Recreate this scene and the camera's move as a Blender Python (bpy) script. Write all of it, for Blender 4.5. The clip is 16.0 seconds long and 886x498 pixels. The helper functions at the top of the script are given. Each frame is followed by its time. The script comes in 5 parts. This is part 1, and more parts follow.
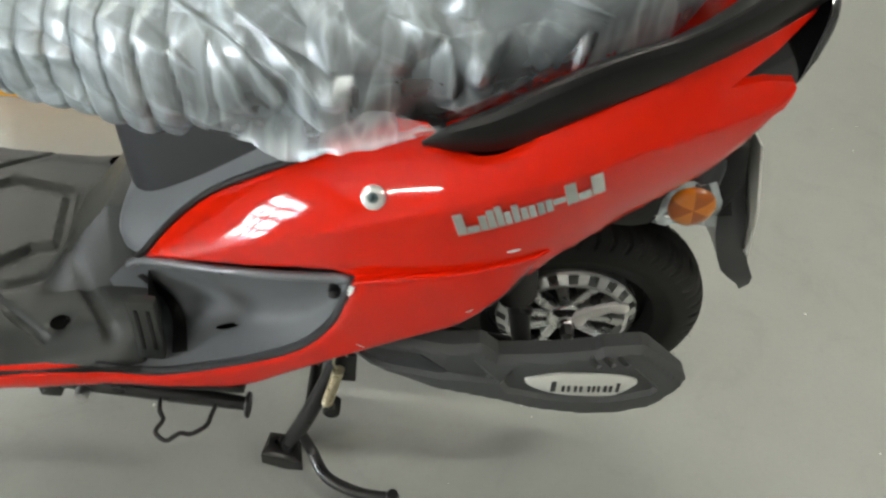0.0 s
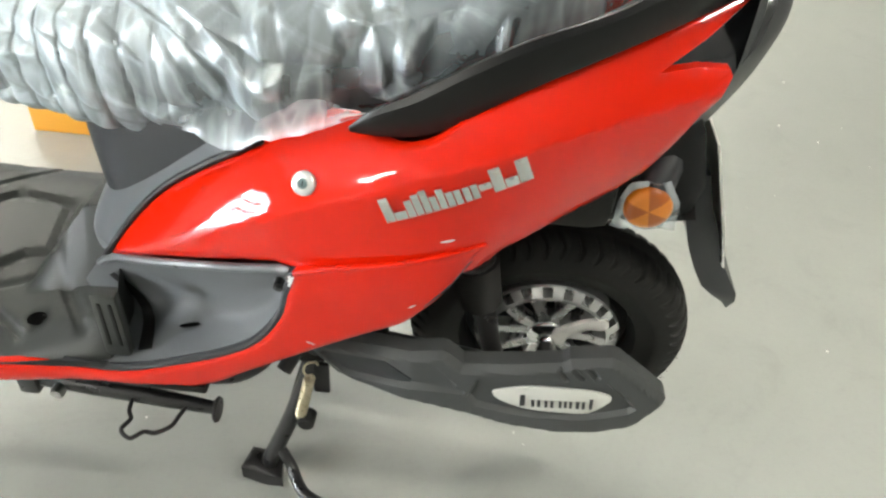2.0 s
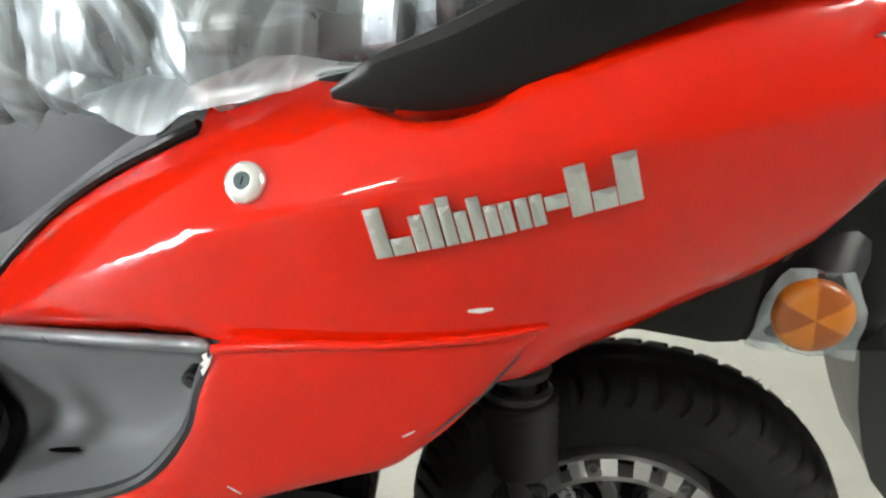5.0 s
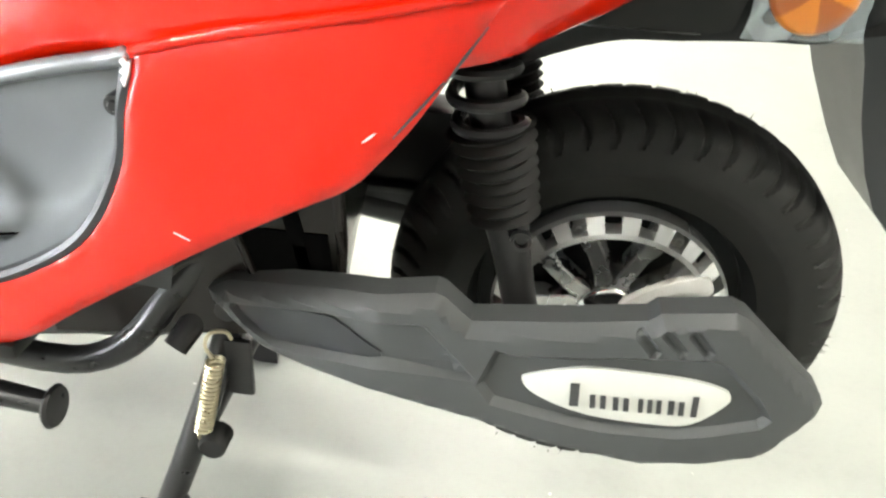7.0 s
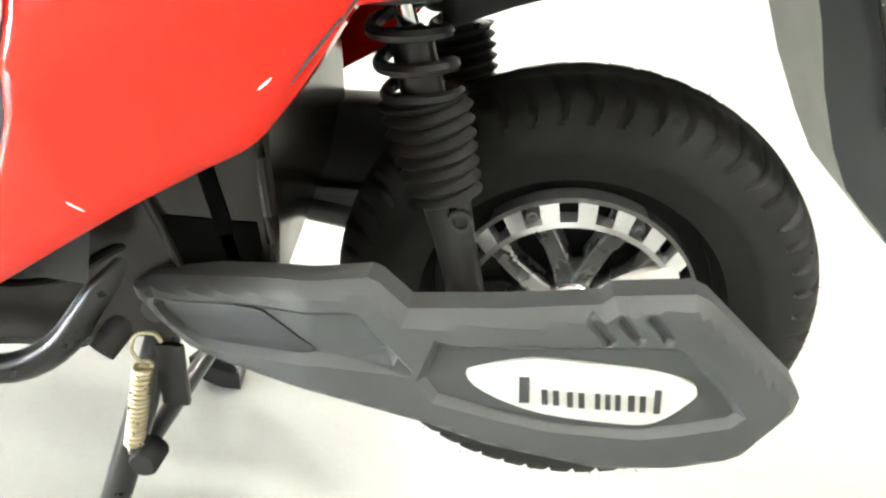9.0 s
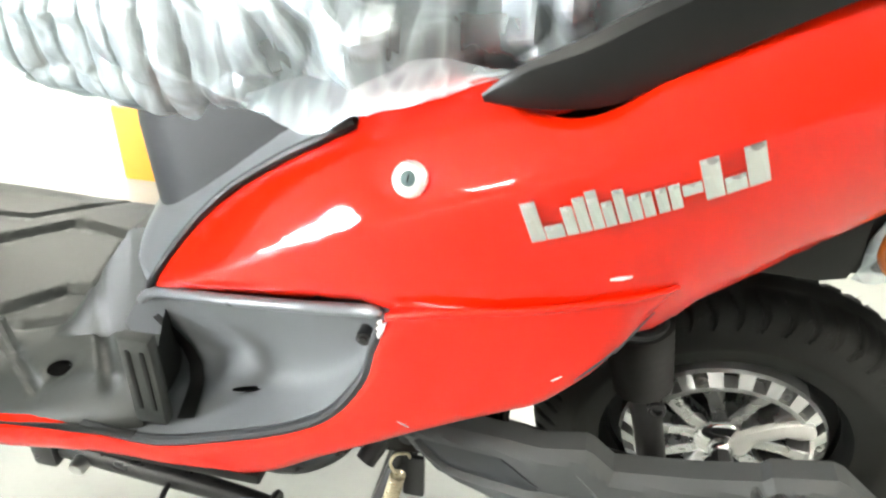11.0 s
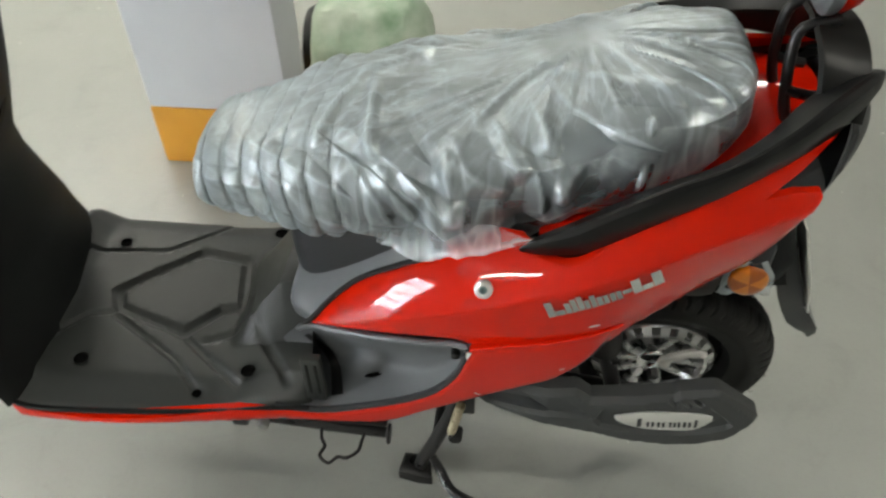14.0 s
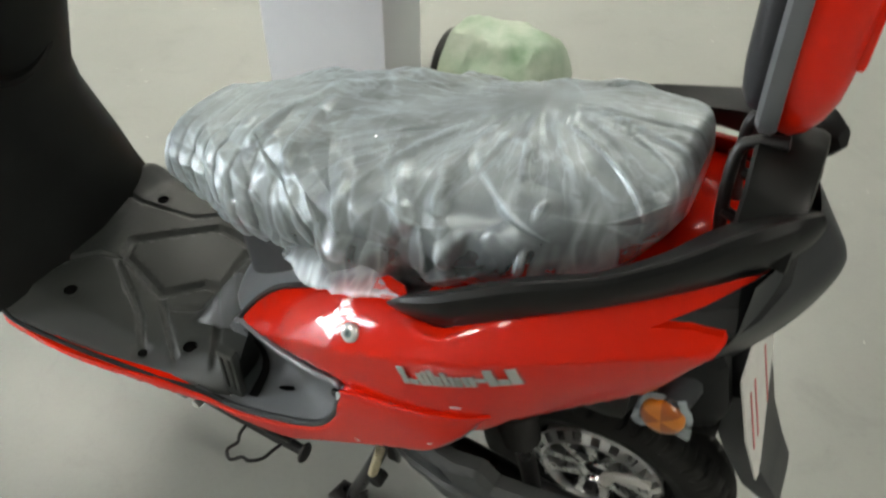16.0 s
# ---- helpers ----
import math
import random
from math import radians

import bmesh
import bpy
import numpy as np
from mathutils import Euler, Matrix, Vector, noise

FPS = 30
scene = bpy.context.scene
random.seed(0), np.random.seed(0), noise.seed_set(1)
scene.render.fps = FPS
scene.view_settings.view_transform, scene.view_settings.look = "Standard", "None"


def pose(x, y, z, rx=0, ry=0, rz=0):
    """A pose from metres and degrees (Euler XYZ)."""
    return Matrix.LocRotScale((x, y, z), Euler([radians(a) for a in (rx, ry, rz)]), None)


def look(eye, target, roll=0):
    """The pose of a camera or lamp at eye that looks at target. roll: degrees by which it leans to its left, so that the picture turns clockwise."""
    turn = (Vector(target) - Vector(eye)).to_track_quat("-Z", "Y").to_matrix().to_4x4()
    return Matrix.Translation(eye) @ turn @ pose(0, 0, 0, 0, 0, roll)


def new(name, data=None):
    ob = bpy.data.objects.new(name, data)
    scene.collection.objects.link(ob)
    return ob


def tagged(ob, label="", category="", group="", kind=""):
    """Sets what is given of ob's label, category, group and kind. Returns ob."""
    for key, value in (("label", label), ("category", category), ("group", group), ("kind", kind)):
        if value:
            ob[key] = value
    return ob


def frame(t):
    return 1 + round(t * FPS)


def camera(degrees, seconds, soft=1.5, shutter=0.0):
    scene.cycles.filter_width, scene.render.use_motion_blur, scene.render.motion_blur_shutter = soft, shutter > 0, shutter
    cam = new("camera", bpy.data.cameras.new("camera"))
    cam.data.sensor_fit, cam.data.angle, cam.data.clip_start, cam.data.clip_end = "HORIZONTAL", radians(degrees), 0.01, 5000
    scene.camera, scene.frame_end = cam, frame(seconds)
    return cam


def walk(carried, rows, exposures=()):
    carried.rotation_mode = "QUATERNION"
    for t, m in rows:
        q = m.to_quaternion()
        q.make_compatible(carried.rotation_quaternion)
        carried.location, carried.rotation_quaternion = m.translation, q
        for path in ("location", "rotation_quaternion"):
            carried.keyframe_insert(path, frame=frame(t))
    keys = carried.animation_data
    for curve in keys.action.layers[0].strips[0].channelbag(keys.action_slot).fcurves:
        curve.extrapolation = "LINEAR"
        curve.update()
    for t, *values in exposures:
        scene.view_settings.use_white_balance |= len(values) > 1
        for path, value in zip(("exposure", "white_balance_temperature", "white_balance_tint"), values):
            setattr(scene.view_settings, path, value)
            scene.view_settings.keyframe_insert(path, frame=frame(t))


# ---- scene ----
from mathutils.geometry import delaunay_2d_cdt

cam = camera(58.5, 16.0, soft=2.3, shutter=0.4)
PATH = [
    (0, (-0.289, -0.853, 1.242), (-0.158, 0.576, -0.152), 8.2),
    (0.5, (-0.167, -0.89, 1.206), (-0.174, 0.575, -0.155), 6.5),
    (1, (-0.132, -0.902, 1.202), (-0.173, 0.589, -0.13), 4.4),
    (1.5, (-0.132, -0.901, 1.204), (-0.177, 0.602, -0.114), 4.1),
    (2, (-0.132, -0.899, 1.194), (-0.2, 0.629, -0.094), 3.9),
    (2.5, (-0.137, -0.861, 1.155), (-0.218, 0.721, -0.067), 3.3),
    (3, (-0.129, -0.817, 1.063), (-0.186, 0.787, -0.13), 3.0),
    (3.5, (-0.115, -0.772, 0.979), (-0.226, 0.898, -0.116), 3.6),
    (3.7, (-0.111, -0.755, 0.957), (-0.27, 0.952, -0.073), 4.1),
    (5.8, (-0.134, -0.653, 0.838), (-0.371, 1.163, 0.035), 7.3),
    (6, (-0.13, -0.657, 0.821), (-0.326, 1.158, 0.004), 6.6),
    (6.5, (-0.119, -0.666, 0.767), (-0.28, 1.062, -0.227), 4.8),
    (7, (-0.107, -0.668, 0.736), (-0.258, 1.041, -0.291), 3.6),
    (7.5, (-0.089, -0.66, 0.704), (-0.242, 1.075, -0.279), 3.0),
    (8, (-0.07, -0.653, 0.672), (-0.234, 1.102, -0.274), 2.2),
    (8.5, (-0.061, -0.646, 0.664), (-0.254, 1.119, -0.256), 2.1),
    (9, (-0.05, -0.647, 0.667), (-0.24, 1.126, -0.237), 2.1),
    (9.5, (-0.06, -0.654, 0.73), (-0.24, 1.127, -0.161), 3.3),
    (10, (-0.112, -0.675, 0.811), (-0.402, 1.086, -0.091), 2.8),
    (10.2, (-0.134, -0.678, 0.84), (-0.495, 1.047, -0.105), 2.3),
    (12.3, (-0.204, -0.817, 1.194), (-0.464, 0.788, 0.029), -0.2),
    (12.5, (-0.193, -0.832, 1.222), (-0.425, 0.793, 0.079), -0.1),
    (13, (-0.182, -0.874, 1.308), (-0.404, 0.609, -0.016), -2.2),
    (13.5, (-0.238, -0.93, 1.447), (-0.525, 0.448, 0.026), -4.2),
    (14, (-0.278, -0.958, 1.503), (-0.448, 0.449, 0.091), -1.4),
    (14.2, (-0.331, -0.961, 1.483), (-0.383, 0.48, 0.097), -1.6),
    (14.5, (-0.243, -0.933, 1.479), (-0.375, 0.469, 0.06), -4.7),
    (14.7, (-0.232, -0.964, 1.457), (-0.448, 0.477, 0.087), -4.2),
    (15, (-0.073, -0.94, 1.478), (-0.543, 0.416, 0.085), -3.7),
    (15.5, (0.044, -0.884, 1.468), (-0.504, 0.458, 0.089), -1.4),
    (16, (0.105, -0.778, 1.473), (-0.576, 0.526, 0.117), 0.3),
]
EXPOSURES = [(0, -0.05), (1.0, 0.52), (2.5, 0.55), (3.0, 0.47), (3.5, 0.57), (5.8, 0.4), (6.1, 0.5), (6.5, 0.95), (7.0, 1.4), (9.0, 1.8), (9.5, 1.92), (10.2, 2.02), (12.3, -0.2), (13.5, -0.4), (15, -0.45), (16, -0.4)]
walk(cam, [(t, look(eye, target, roll)) for t, eye, target, roll in PATH], EXPOSURES)

# ---------------------------------------------------------------- light
world = bpy.data.worlds.new("world")
scene.world = world
world.use_nodes = True
world.node_tree.nodes["Background"].inputs[0].default_value = (0.75, 0.85, 1.0, 1)
world.node_tree.nodes["Background"].inputs[1].default_value = 0.05

YC = 0.02          # the scooter's centre line
ROOM = (-5.2, 4.6, -4.2, 4.8, 2.9)   # x0, x1, y0, y1, height
DOORWAY = (-2.7, -1.5, 1.9)         # y0, y1, height of the wide opening in the west wall
LAMPS = [(1.9, -0.7), (-2.7, -2.7), (-3.5, 0.9), (-1.9, 2.2), (-0.2, 3.2), (-3.3, 3.4)]


# ---------------------------------------------------------------- materials
def node_material(name):
    m = bpy.data.materials.new(name)
    m.use_nodes = True
    return m, m.node_tree.nodes, m.node_tree.links, m.node_tree.nodes["Principled BSDF"]


def ramp(nodes, links, fac, stops):
    r = nodes.new("ShaderNodeValToRGB")
    els = r.color_ramp.elements
    while len(els) < len(stops):
        els.new(0.5)
    for e, (p, c) in zip(els, stops):
        e.position = p
        e.color = (c, c, c, 1) if isinstance(c, (int, float)) else (*c, 1)
    links.new(fac, r.inputs[0])
    return r.outputs[0]


def noise_node(nodes, links, scale, detail=4, rough=0.55, stretch=None, dist=0.0):
    t = nodes.new("ShaderNodeTexCoord")
    n = nodes.new("ShaderNodeTexNoise")
    n.inputs["Scale"].default_value, n.inputs["Detail"].default_value = scale, detail
    n.inputs["Roughness"].default_value, n.inputs["Distortion"].default_value = rough, dist
    if stretch:
        mp = nodes.new("ShaderNodeMapping")
        mp.inputs["Scale"].default_value = stretch
        links.new(t.outputs["Object"], mp.inputs[0])
        links.new(mp.outputs[0], n.inputs["Vector"])
    else:
        links.new(t.outputs["Object"], n.inputs["Vector"])
    return n.outputs["Fac"]


def surface(name, a, b, rough=(0.4, 0.55), metal=0.0, scale=18, grain=600, bump=0.1, depth=0.0004, coat=0.0, spec=0.5, ior=1.5, wave=0.0):
    """Two tones mixed by noise at two scales, with varied gloss and fine relief."""
    m, nodes, links, bsdf = node_material(name)
    n1 = noise_node(nodes, links, scale)
    n2 = noise_node(nodes, links, grain, 2)
    col = ramp(nodes, links, n1, [(0.3, a), (0.7, b)])
    links.new(col, bsdf.inputs["Base Color"])
    links.new(ramp(nodes, links, n1, [(0.3, rough[0]), (0.75, rough[1])]), bsdf.inputs["Roughness"])
    bsdf.inputs["Metallic"].default_value = metal
    bsdf.inputs["Specular IOR Level"].default_value = spec
    bsdf.inputs["IOR"].default_value = ior
    bsdf.inputs["Coat Weight"].default_value = coat
    bsdf.inputs["Coat Roughness"].default_value = 0.06
    if wave:
        # the lacquer lies in slow, shallow waves that bend what it mirrors
        slow = noise_node(nodes, links, 9, 1, 0.4)
        wb = nodes.new("ShaderNodeBump")
        wb.inputs["Strength"].default_value, wb.inputs["Distance"].default_value = wave, 0.012
        links.new(slow, wb.inputs["Height"])
        links.new(wb.outputs[0], bsdf.inputs["Coat Normal"])
    if bump:
        bp = nodes.new("ShaderNodeBump")
        bp.inputs["Strength"].default_value, bp.inputs["Distance"].default_value = bump, depth
        links.new(n2, bp.inputs["Height"])
        links.new(bp.outputs[0], bsdf.inputs["Normal"])
    return m


RED = surface("red_paint", (0.66, 0.012, 0.0012), (0.73, 0.015, 0.0015), (0.34, 0.4), scale=5, grain=900, bump=0.03, coat=0.85, spec=0.02, wave=0.16)
GREY = surface("grey_plastic", (0.022, 0.024, 0.027), (0.03, 0.0325, 0.037), (0.36, 0.46), scale=9, grain=1500, bump=0.35, depth=0.0003)
RECESS = surface("recess_plastic", (0.115, 0.122, 0.13), (0.142, 0.15, 0.158), (0.5, 0.6), scale=9, grain=1500, bump=0.35, depth=0.0003, spec=0.35)
GUARD = surface("guard_plastic", (0.047, 0.05, 0.051), (0.062, 0.065, 0.066), (0.48, 0.62), scale=14, grain=1300, bump=0.4, depth=0.0003)
BOARD = surface("board_plastic", (0.028, 0.031, 0.029), (0.038, 0.041, 0.038), (0.38, 0.5), scale=7, grain=1100, bump=0.6, depth=0.0005)
BLACK = surface("black_plastic", (0.005, 0.0053, 0.005), (0.009, 0.0094, 0.009), (0.36, 0.48), scale=11, grain=1400, bump=0.25, depth=0.0003, spec=0.25)
SHIELD = surface("shield_plastic", (0.02, 0.0215, 0.021), (0.029, 0.031, 0.03), (0.42, 0.54), scale=8, grain=1200, bump=0.3, depth=0.0003, spec=0.35)
RAIL = surface("rail_plastic", (0.004, 0.0042, 0.0044), (0.007, 0.0072, 0.0075), (0.3, 0.38), scale=12, grain=1500, bump=0.2, depth=0.0003, spec=0.32)
TRIM = surface("satin_trim", (0.12, 0.128, 0.138), (0.145, 0.154, 0.165), (0.27, 0.34), scale=10, grain=1500, bump=0.1, spec=0.5)
FENDER = surface("fender_plastic", (0.009, 0.0095, 0.0102), (0.014, 0.0147, 0.0155), (0.45, 0.55), scale=9, grain=1500, bump=0.3, depth=0.0003, spec=0.2)
# near-black for drawn holes: the shade inside them is put into the colour
HOLE = surface("hole_shade", (0.002, 0.002, 0.002), (0.004, 0.004, 0.004), (0.8, 0.9), scale=30, bump=0, spec=0.05)
IRON = surface("black_enamel", (0.01, 0.01, 0.011), (0.019, 0.018, 0.018), (0.25, 0.45), scale=30, grain=500, bump=0.2, depth=0.0006)
BOXED = surface("battery_case", (0.016, 0.0135, 0.0125), (0.026, 0.022, 0.02), (0.16, 0.28), scale=8, grain=700, bump=0.1, spec=0.3)
RUBBER = surface("tyre_rubber", (0.010, 0.010, 0.0095), (0.019, 0.0185, 0.017), (0.55, 0.72), scale=40, grain=900, bump=0.5, depth=0.0005, spec=0.28)
CHROME = surface("polished_alloy", (0.78, 0.78, 0.77), (0.86, 0.86, 0.85), (0.1, 0.2), metal=1.0, scale=35, grain=800, bump=0.05)
RINGMETAL = surface("turned_alloy", (0.9, 0.9, 0.89), (0.95, 0.95, 0.94), (0.2, 0.26), metal=0.7, scale=40, grain=700, bump=0.0)
EMBLEM = surface("emblem_chrome", (0.72, 0.71, 0.7), (0.8, 0.79, 0.78), (0.16, 0.22), metal=1.0, scale=20, grain=700, bump=0.0)
SPOKEMETAL = surface("spoke_alloy", (0.55, 0.55, 0.55), (0.65, 0.65, 0.64), (0.24, 0.32), metal=0.85, scale=30, grain=700, bump=0.0)
CAST = surface("cast_alloy", (0.42, 0.42, 0.42), (0.55, 0.55, 0.54), (0.28, 0.42), metal=1.0, scale=45, grain=600, bump=0.25)
ZINC = surface("yellow_zinc", (0.58, 0.51, 0.34), (0.7, 0.63, 0.46), (0.25, 0.4), metal=1.0, scale=120, grain=700, bump=0.1)
SILVER = surface("silver_badge", (0.66, 0.66, 0.62), (0.72, 0.72, 0.68), (0.34, 0.42), metal=0.25, scale=8, grain=900, bump=0.0)
INK = surface("dark_ink", (0.03, 0.032, 0.034), (0.045, 0.046, 0.048), (0.4, 0.5), scale=60, bump=0)
KEYED = surface("key_barrel", (0.05, 0.085, 0.09), (0.08, 0.12, 0.125), (0.3, 0.4), metal=0.4, scale=60, bump=0)
PAPER = surface("paper_label", (0.7, 0.69, 0.66), (0.78, 0.77, 0.74), (0.5, 0.65), scale=40, grain=500, bump=0.1)
REDINK = surface("red_ink", (0.6, 0.16, 0.17), (0.68, 0.22, 0.22), (0.5, 0.6), scale=60, bump=0)
SEATFABRIC = surface("seat_leatherette", (0.012, 0.013, 0.017), (0.022, 0.023, 0.028), (0.42, 0.55), scale=20, grain=700, bump=0.4, depth=0.0006)
WALLPAINT = surface("wall_paint", (0.36, 0.36, 0.352), (0.41, 0.41, 0.4), (0.55, 0.7), scale=1.3, grain=140, bump=0.15, depth=0.001)
PILLARPAINT = surface("white_pillar_paint", (0.66, 0.68, 0.73), (0.72, 0.74, 0.78), (0.5, 0.65), scale=3, grain=120, bump=0.2, depth=0.0012)
ORANGE = surface("orange_paint", (0.72, 0.33, 0.03), (0.8, 0.39, 0.045), (0.4, 0.55), scale=6, grain=160, bump=0.2, depth=0.001)
CEILPAINT = surface("ceiling_paint", (0.46, 0.46, 0.45), (0.52, 0.52, 0.51), (0.7, 0.8), scale=1.0, grain=90, bump=0.1)
SACK = surface("green_white_wrap", (0.2, 0.32, 0.2), (0.55, 0.62, 0.52), (0.3, 0.5), scale=7, grain=200, bump=0.5, depth=0.003)


def amber_material():
    """A moulded reflector with a fine prism grain; the light and dark facets of its six wedges are put into the colour.
    """
    m, nodes, links, bsdf = node_material("amber_reflector")
    t = nodes.new("ShaderNodeTexCoord")
    axes = nodes.new("ShaderNodeSeparateXYZ")
    links.new(t.outputs["Object"], axes.inputs[0])

    def joined(op, a, b):
        n = nodes.new("ShaderNodeMath")
        n.operation = op
        for k, v in enumerate((a, b)):
            if isinstance(v, (int, float)):
                n.inputs[k].default_value = v
            else:
                links.new(v, n.inputs[k])
        return n.outputs[0]
    turn = joined("ARCTAN2", joined("SUBTRACT", axes.outputs[2], 0.629), joined("SUBTRACT", axes.outputs[0], 0.077))
    # six wedges of facet light and dark, painted into the base colour
    wedge = joined("SINE", joined("MULTIPLY", joined("ADD", turn, 0.35), 3.0), 0.0)
    grain = noise_node(nodes, links, 500, 2)
    mix = joined("ADD", joined("MULTIPLY", wedge, 1.6), joined("MULTIPLY", grain, 0.5))
    links.new(ramp(nodes, links, mix, [(0.0, (0.36, 0.085, 0.002)), (0.5, (0.62, 0.19, 0.006))]), bsdf.inputs["Base Color"])
    bsdf.inputs["Roughness"].default_value, bsdf.inputs["Coat Weight"].default_value = 0.3, 0.7
    return m


def smoke_material():
    m, nodes, links, bsdf = node_material("smoked_lens")
    n = noise_node(nodes, links, 30)
    links.new(ramp(nodes, links, n, [(0.3, (0.012, 0.013, 0.014)), (0.7, (0.02, 0.021, 0.022))]), bsdf.inputs["Base Color"])
    bsdf.inputs["Roughness"].default_value, bsdf.inputs["Coat Weight"].default_value = 0.18, 1.0
    return m


def film_material(name, veil, gathered=None, rough=0.12):
    """Clear plastic film: a thin milky veil over what lies beneath, with a gloss on every fold."""
    m = bpy.data.materials.new(name)
    m.use_nodes = True
    nodes, links = m.node_tree.nodes, m.node_tree.links
    nodes.remove(nodes["Principled BSDF"])
    clear, milk, lit, gloss = (nodes.new("ShaderNodeBsdf" + k) for k in ("Transparent", "Diffuse", "Translucent", "Glossy"))
    clear.inputs[0].default_value = (0.97, 0.98, 0.98, 1)
    milk.inputs[0].default_value = lit.inputs[0].default_value = (0.83, 0.94, 1.0, 1)
    gloss.inputs["Roughness"].default_value = rough
    gloss.inputs["Color"].default_value = (0.88, 0.96, 1.0, 1)
    body, base, full = (nodes.new("ShaderNodeMixShader") for _ in range(3))
    body.inputs[0].default_value = 0.3
    links.new(milk.outputs[0], body.inputs[1])
    links.new(lit.outputs[0], body.inputs[2])
    wide = noise_node(nodes, links, 14, 2, 0.5, (1.0, 1.0, 0.5), 0.2)
    amount = ramp(nodes, links, wide, [(0.32, veil[0]), (0.7, veil[1])])
    # the veil is thin low on the seat's flanks and milkier towards its top
    place = nodes.new("ShaderNodeTexCoord")
    axes = nodes.new("ShaderNodeSeparateXYZ")
    links.new(place.outputs["Object"], axes.inputs[0])
    slope = nodes.new("ShaderNodeMath")
    slope.operation = "MULTIPLY_ADD"
    slope.inputs[1].default_value = -0.2
    links.new(axes.outputs[0], slope.inputs[0])
    links.new(axes.outputs[2], slope.inputs[2])
    height_veil = nodes.new("ShaderNodeMapRange")
    height_veil.inputs["From Min"].default_value, height_veil.inputs["From Max"].default_value = 0.855, 0.945
    height_veil.inputs["To Min"].default_value, height_veil.inputs["To Max"].default_value = 0.35, 1.45
    links.new(slope.outputs[0], height_veil.inputs[0])
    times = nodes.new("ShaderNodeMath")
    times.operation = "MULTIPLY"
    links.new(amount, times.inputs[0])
    links.new(height_veil.outputs[0], times.inputs[1])
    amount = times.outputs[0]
    if gathered:
        # towards the nose the film lies in several layers, at the rear it is drawn tight
        t = nodes.new("ShaderNodeTexCoord")
        sep = nodes.new("ShaderNodeSeparateXYZ")
        links.new(t.outputs["Object"], sep.inputs[0])
        reach = nodes.new("ShaderNodeMapRange")
        reach.inputs["From Min"].default_value, reach.inputs["From Max"].default_value = -0.44, -0.6
        reach.inputs["To Max"].default_value = gathered
        tight = nodes.new("ShaderNodeMapRange")
        tight.inputs["From Min"].default_value, tight.inputs["From Max"].default_value = -0.22, -0.02
        tight.inputs["To Max"].default_value = -0.12
        links.new(sep.outputs[0], tight.inputs[0])
        both_ends = nodes.new("ShaderNodeMath")
        links.new(reach.outputs[0], both_ends.inputs[0])
        links.new(tight.outputs[0], both_ends.inputs[1])
        links.new(sep.outputs[0], reach.inputs[0])
        add = nodes.new("ShaderNodeMath")
        links.new(amount, add.inputs[0])
        links.new(both_ends.outputs[0], add.inputs[1])
        amount = add.outputs[0]
    # the veil is milkier on sharp convex edges
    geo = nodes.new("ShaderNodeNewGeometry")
    crest_veil = ramp(nodes, links, geo.outputs["Pointiness"], [(0.502, 0.0), (0.525, 0.26)])
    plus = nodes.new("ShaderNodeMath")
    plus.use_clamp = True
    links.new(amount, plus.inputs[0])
    links.new(crest_veil, plus.inputs[1])
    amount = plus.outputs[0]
    # thin milkier lines in the veil: some run out from the gathering point near the rear, some hang down the flanks
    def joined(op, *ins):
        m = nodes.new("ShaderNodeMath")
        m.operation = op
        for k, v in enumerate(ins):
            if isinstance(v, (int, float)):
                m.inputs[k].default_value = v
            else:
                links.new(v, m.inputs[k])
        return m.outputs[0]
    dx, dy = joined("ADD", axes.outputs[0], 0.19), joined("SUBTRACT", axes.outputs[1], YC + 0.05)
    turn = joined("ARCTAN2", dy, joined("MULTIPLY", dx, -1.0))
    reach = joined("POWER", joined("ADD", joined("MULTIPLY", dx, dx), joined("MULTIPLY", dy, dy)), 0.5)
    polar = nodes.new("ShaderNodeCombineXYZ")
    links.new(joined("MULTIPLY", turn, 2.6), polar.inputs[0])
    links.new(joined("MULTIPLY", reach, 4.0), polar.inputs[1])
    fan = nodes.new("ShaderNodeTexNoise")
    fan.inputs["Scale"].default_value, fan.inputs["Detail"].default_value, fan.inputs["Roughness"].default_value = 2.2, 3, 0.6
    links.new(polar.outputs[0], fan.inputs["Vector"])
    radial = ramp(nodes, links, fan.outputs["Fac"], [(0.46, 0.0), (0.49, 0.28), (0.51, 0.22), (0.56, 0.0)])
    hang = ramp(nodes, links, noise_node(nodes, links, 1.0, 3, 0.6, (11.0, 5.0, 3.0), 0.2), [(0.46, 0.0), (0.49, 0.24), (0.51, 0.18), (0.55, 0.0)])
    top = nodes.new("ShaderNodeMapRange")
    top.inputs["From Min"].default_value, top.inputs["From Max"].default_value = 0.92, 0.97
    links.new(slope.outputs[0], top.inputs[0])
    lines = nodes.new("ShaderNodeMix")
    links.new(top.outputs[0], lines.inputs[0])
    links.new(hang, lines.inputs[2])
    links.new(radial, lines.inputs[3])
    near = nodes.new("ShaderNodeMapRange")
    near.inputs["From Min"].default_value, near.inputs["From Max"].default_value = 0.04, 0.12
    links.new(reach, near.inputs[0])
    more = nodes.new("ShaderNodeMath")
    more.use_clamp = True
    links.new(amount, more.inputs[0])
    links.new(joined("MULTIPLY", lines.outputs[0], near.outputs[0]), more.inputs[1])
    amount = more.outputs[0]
    links.new(amount, base.inputs[0])
    links.new(clear.outputs[0], base.inputs[1])
    links.new(body.outputs[0], base.inputs[2])
    fres = nodes.new("ShaderNodeFresnel")
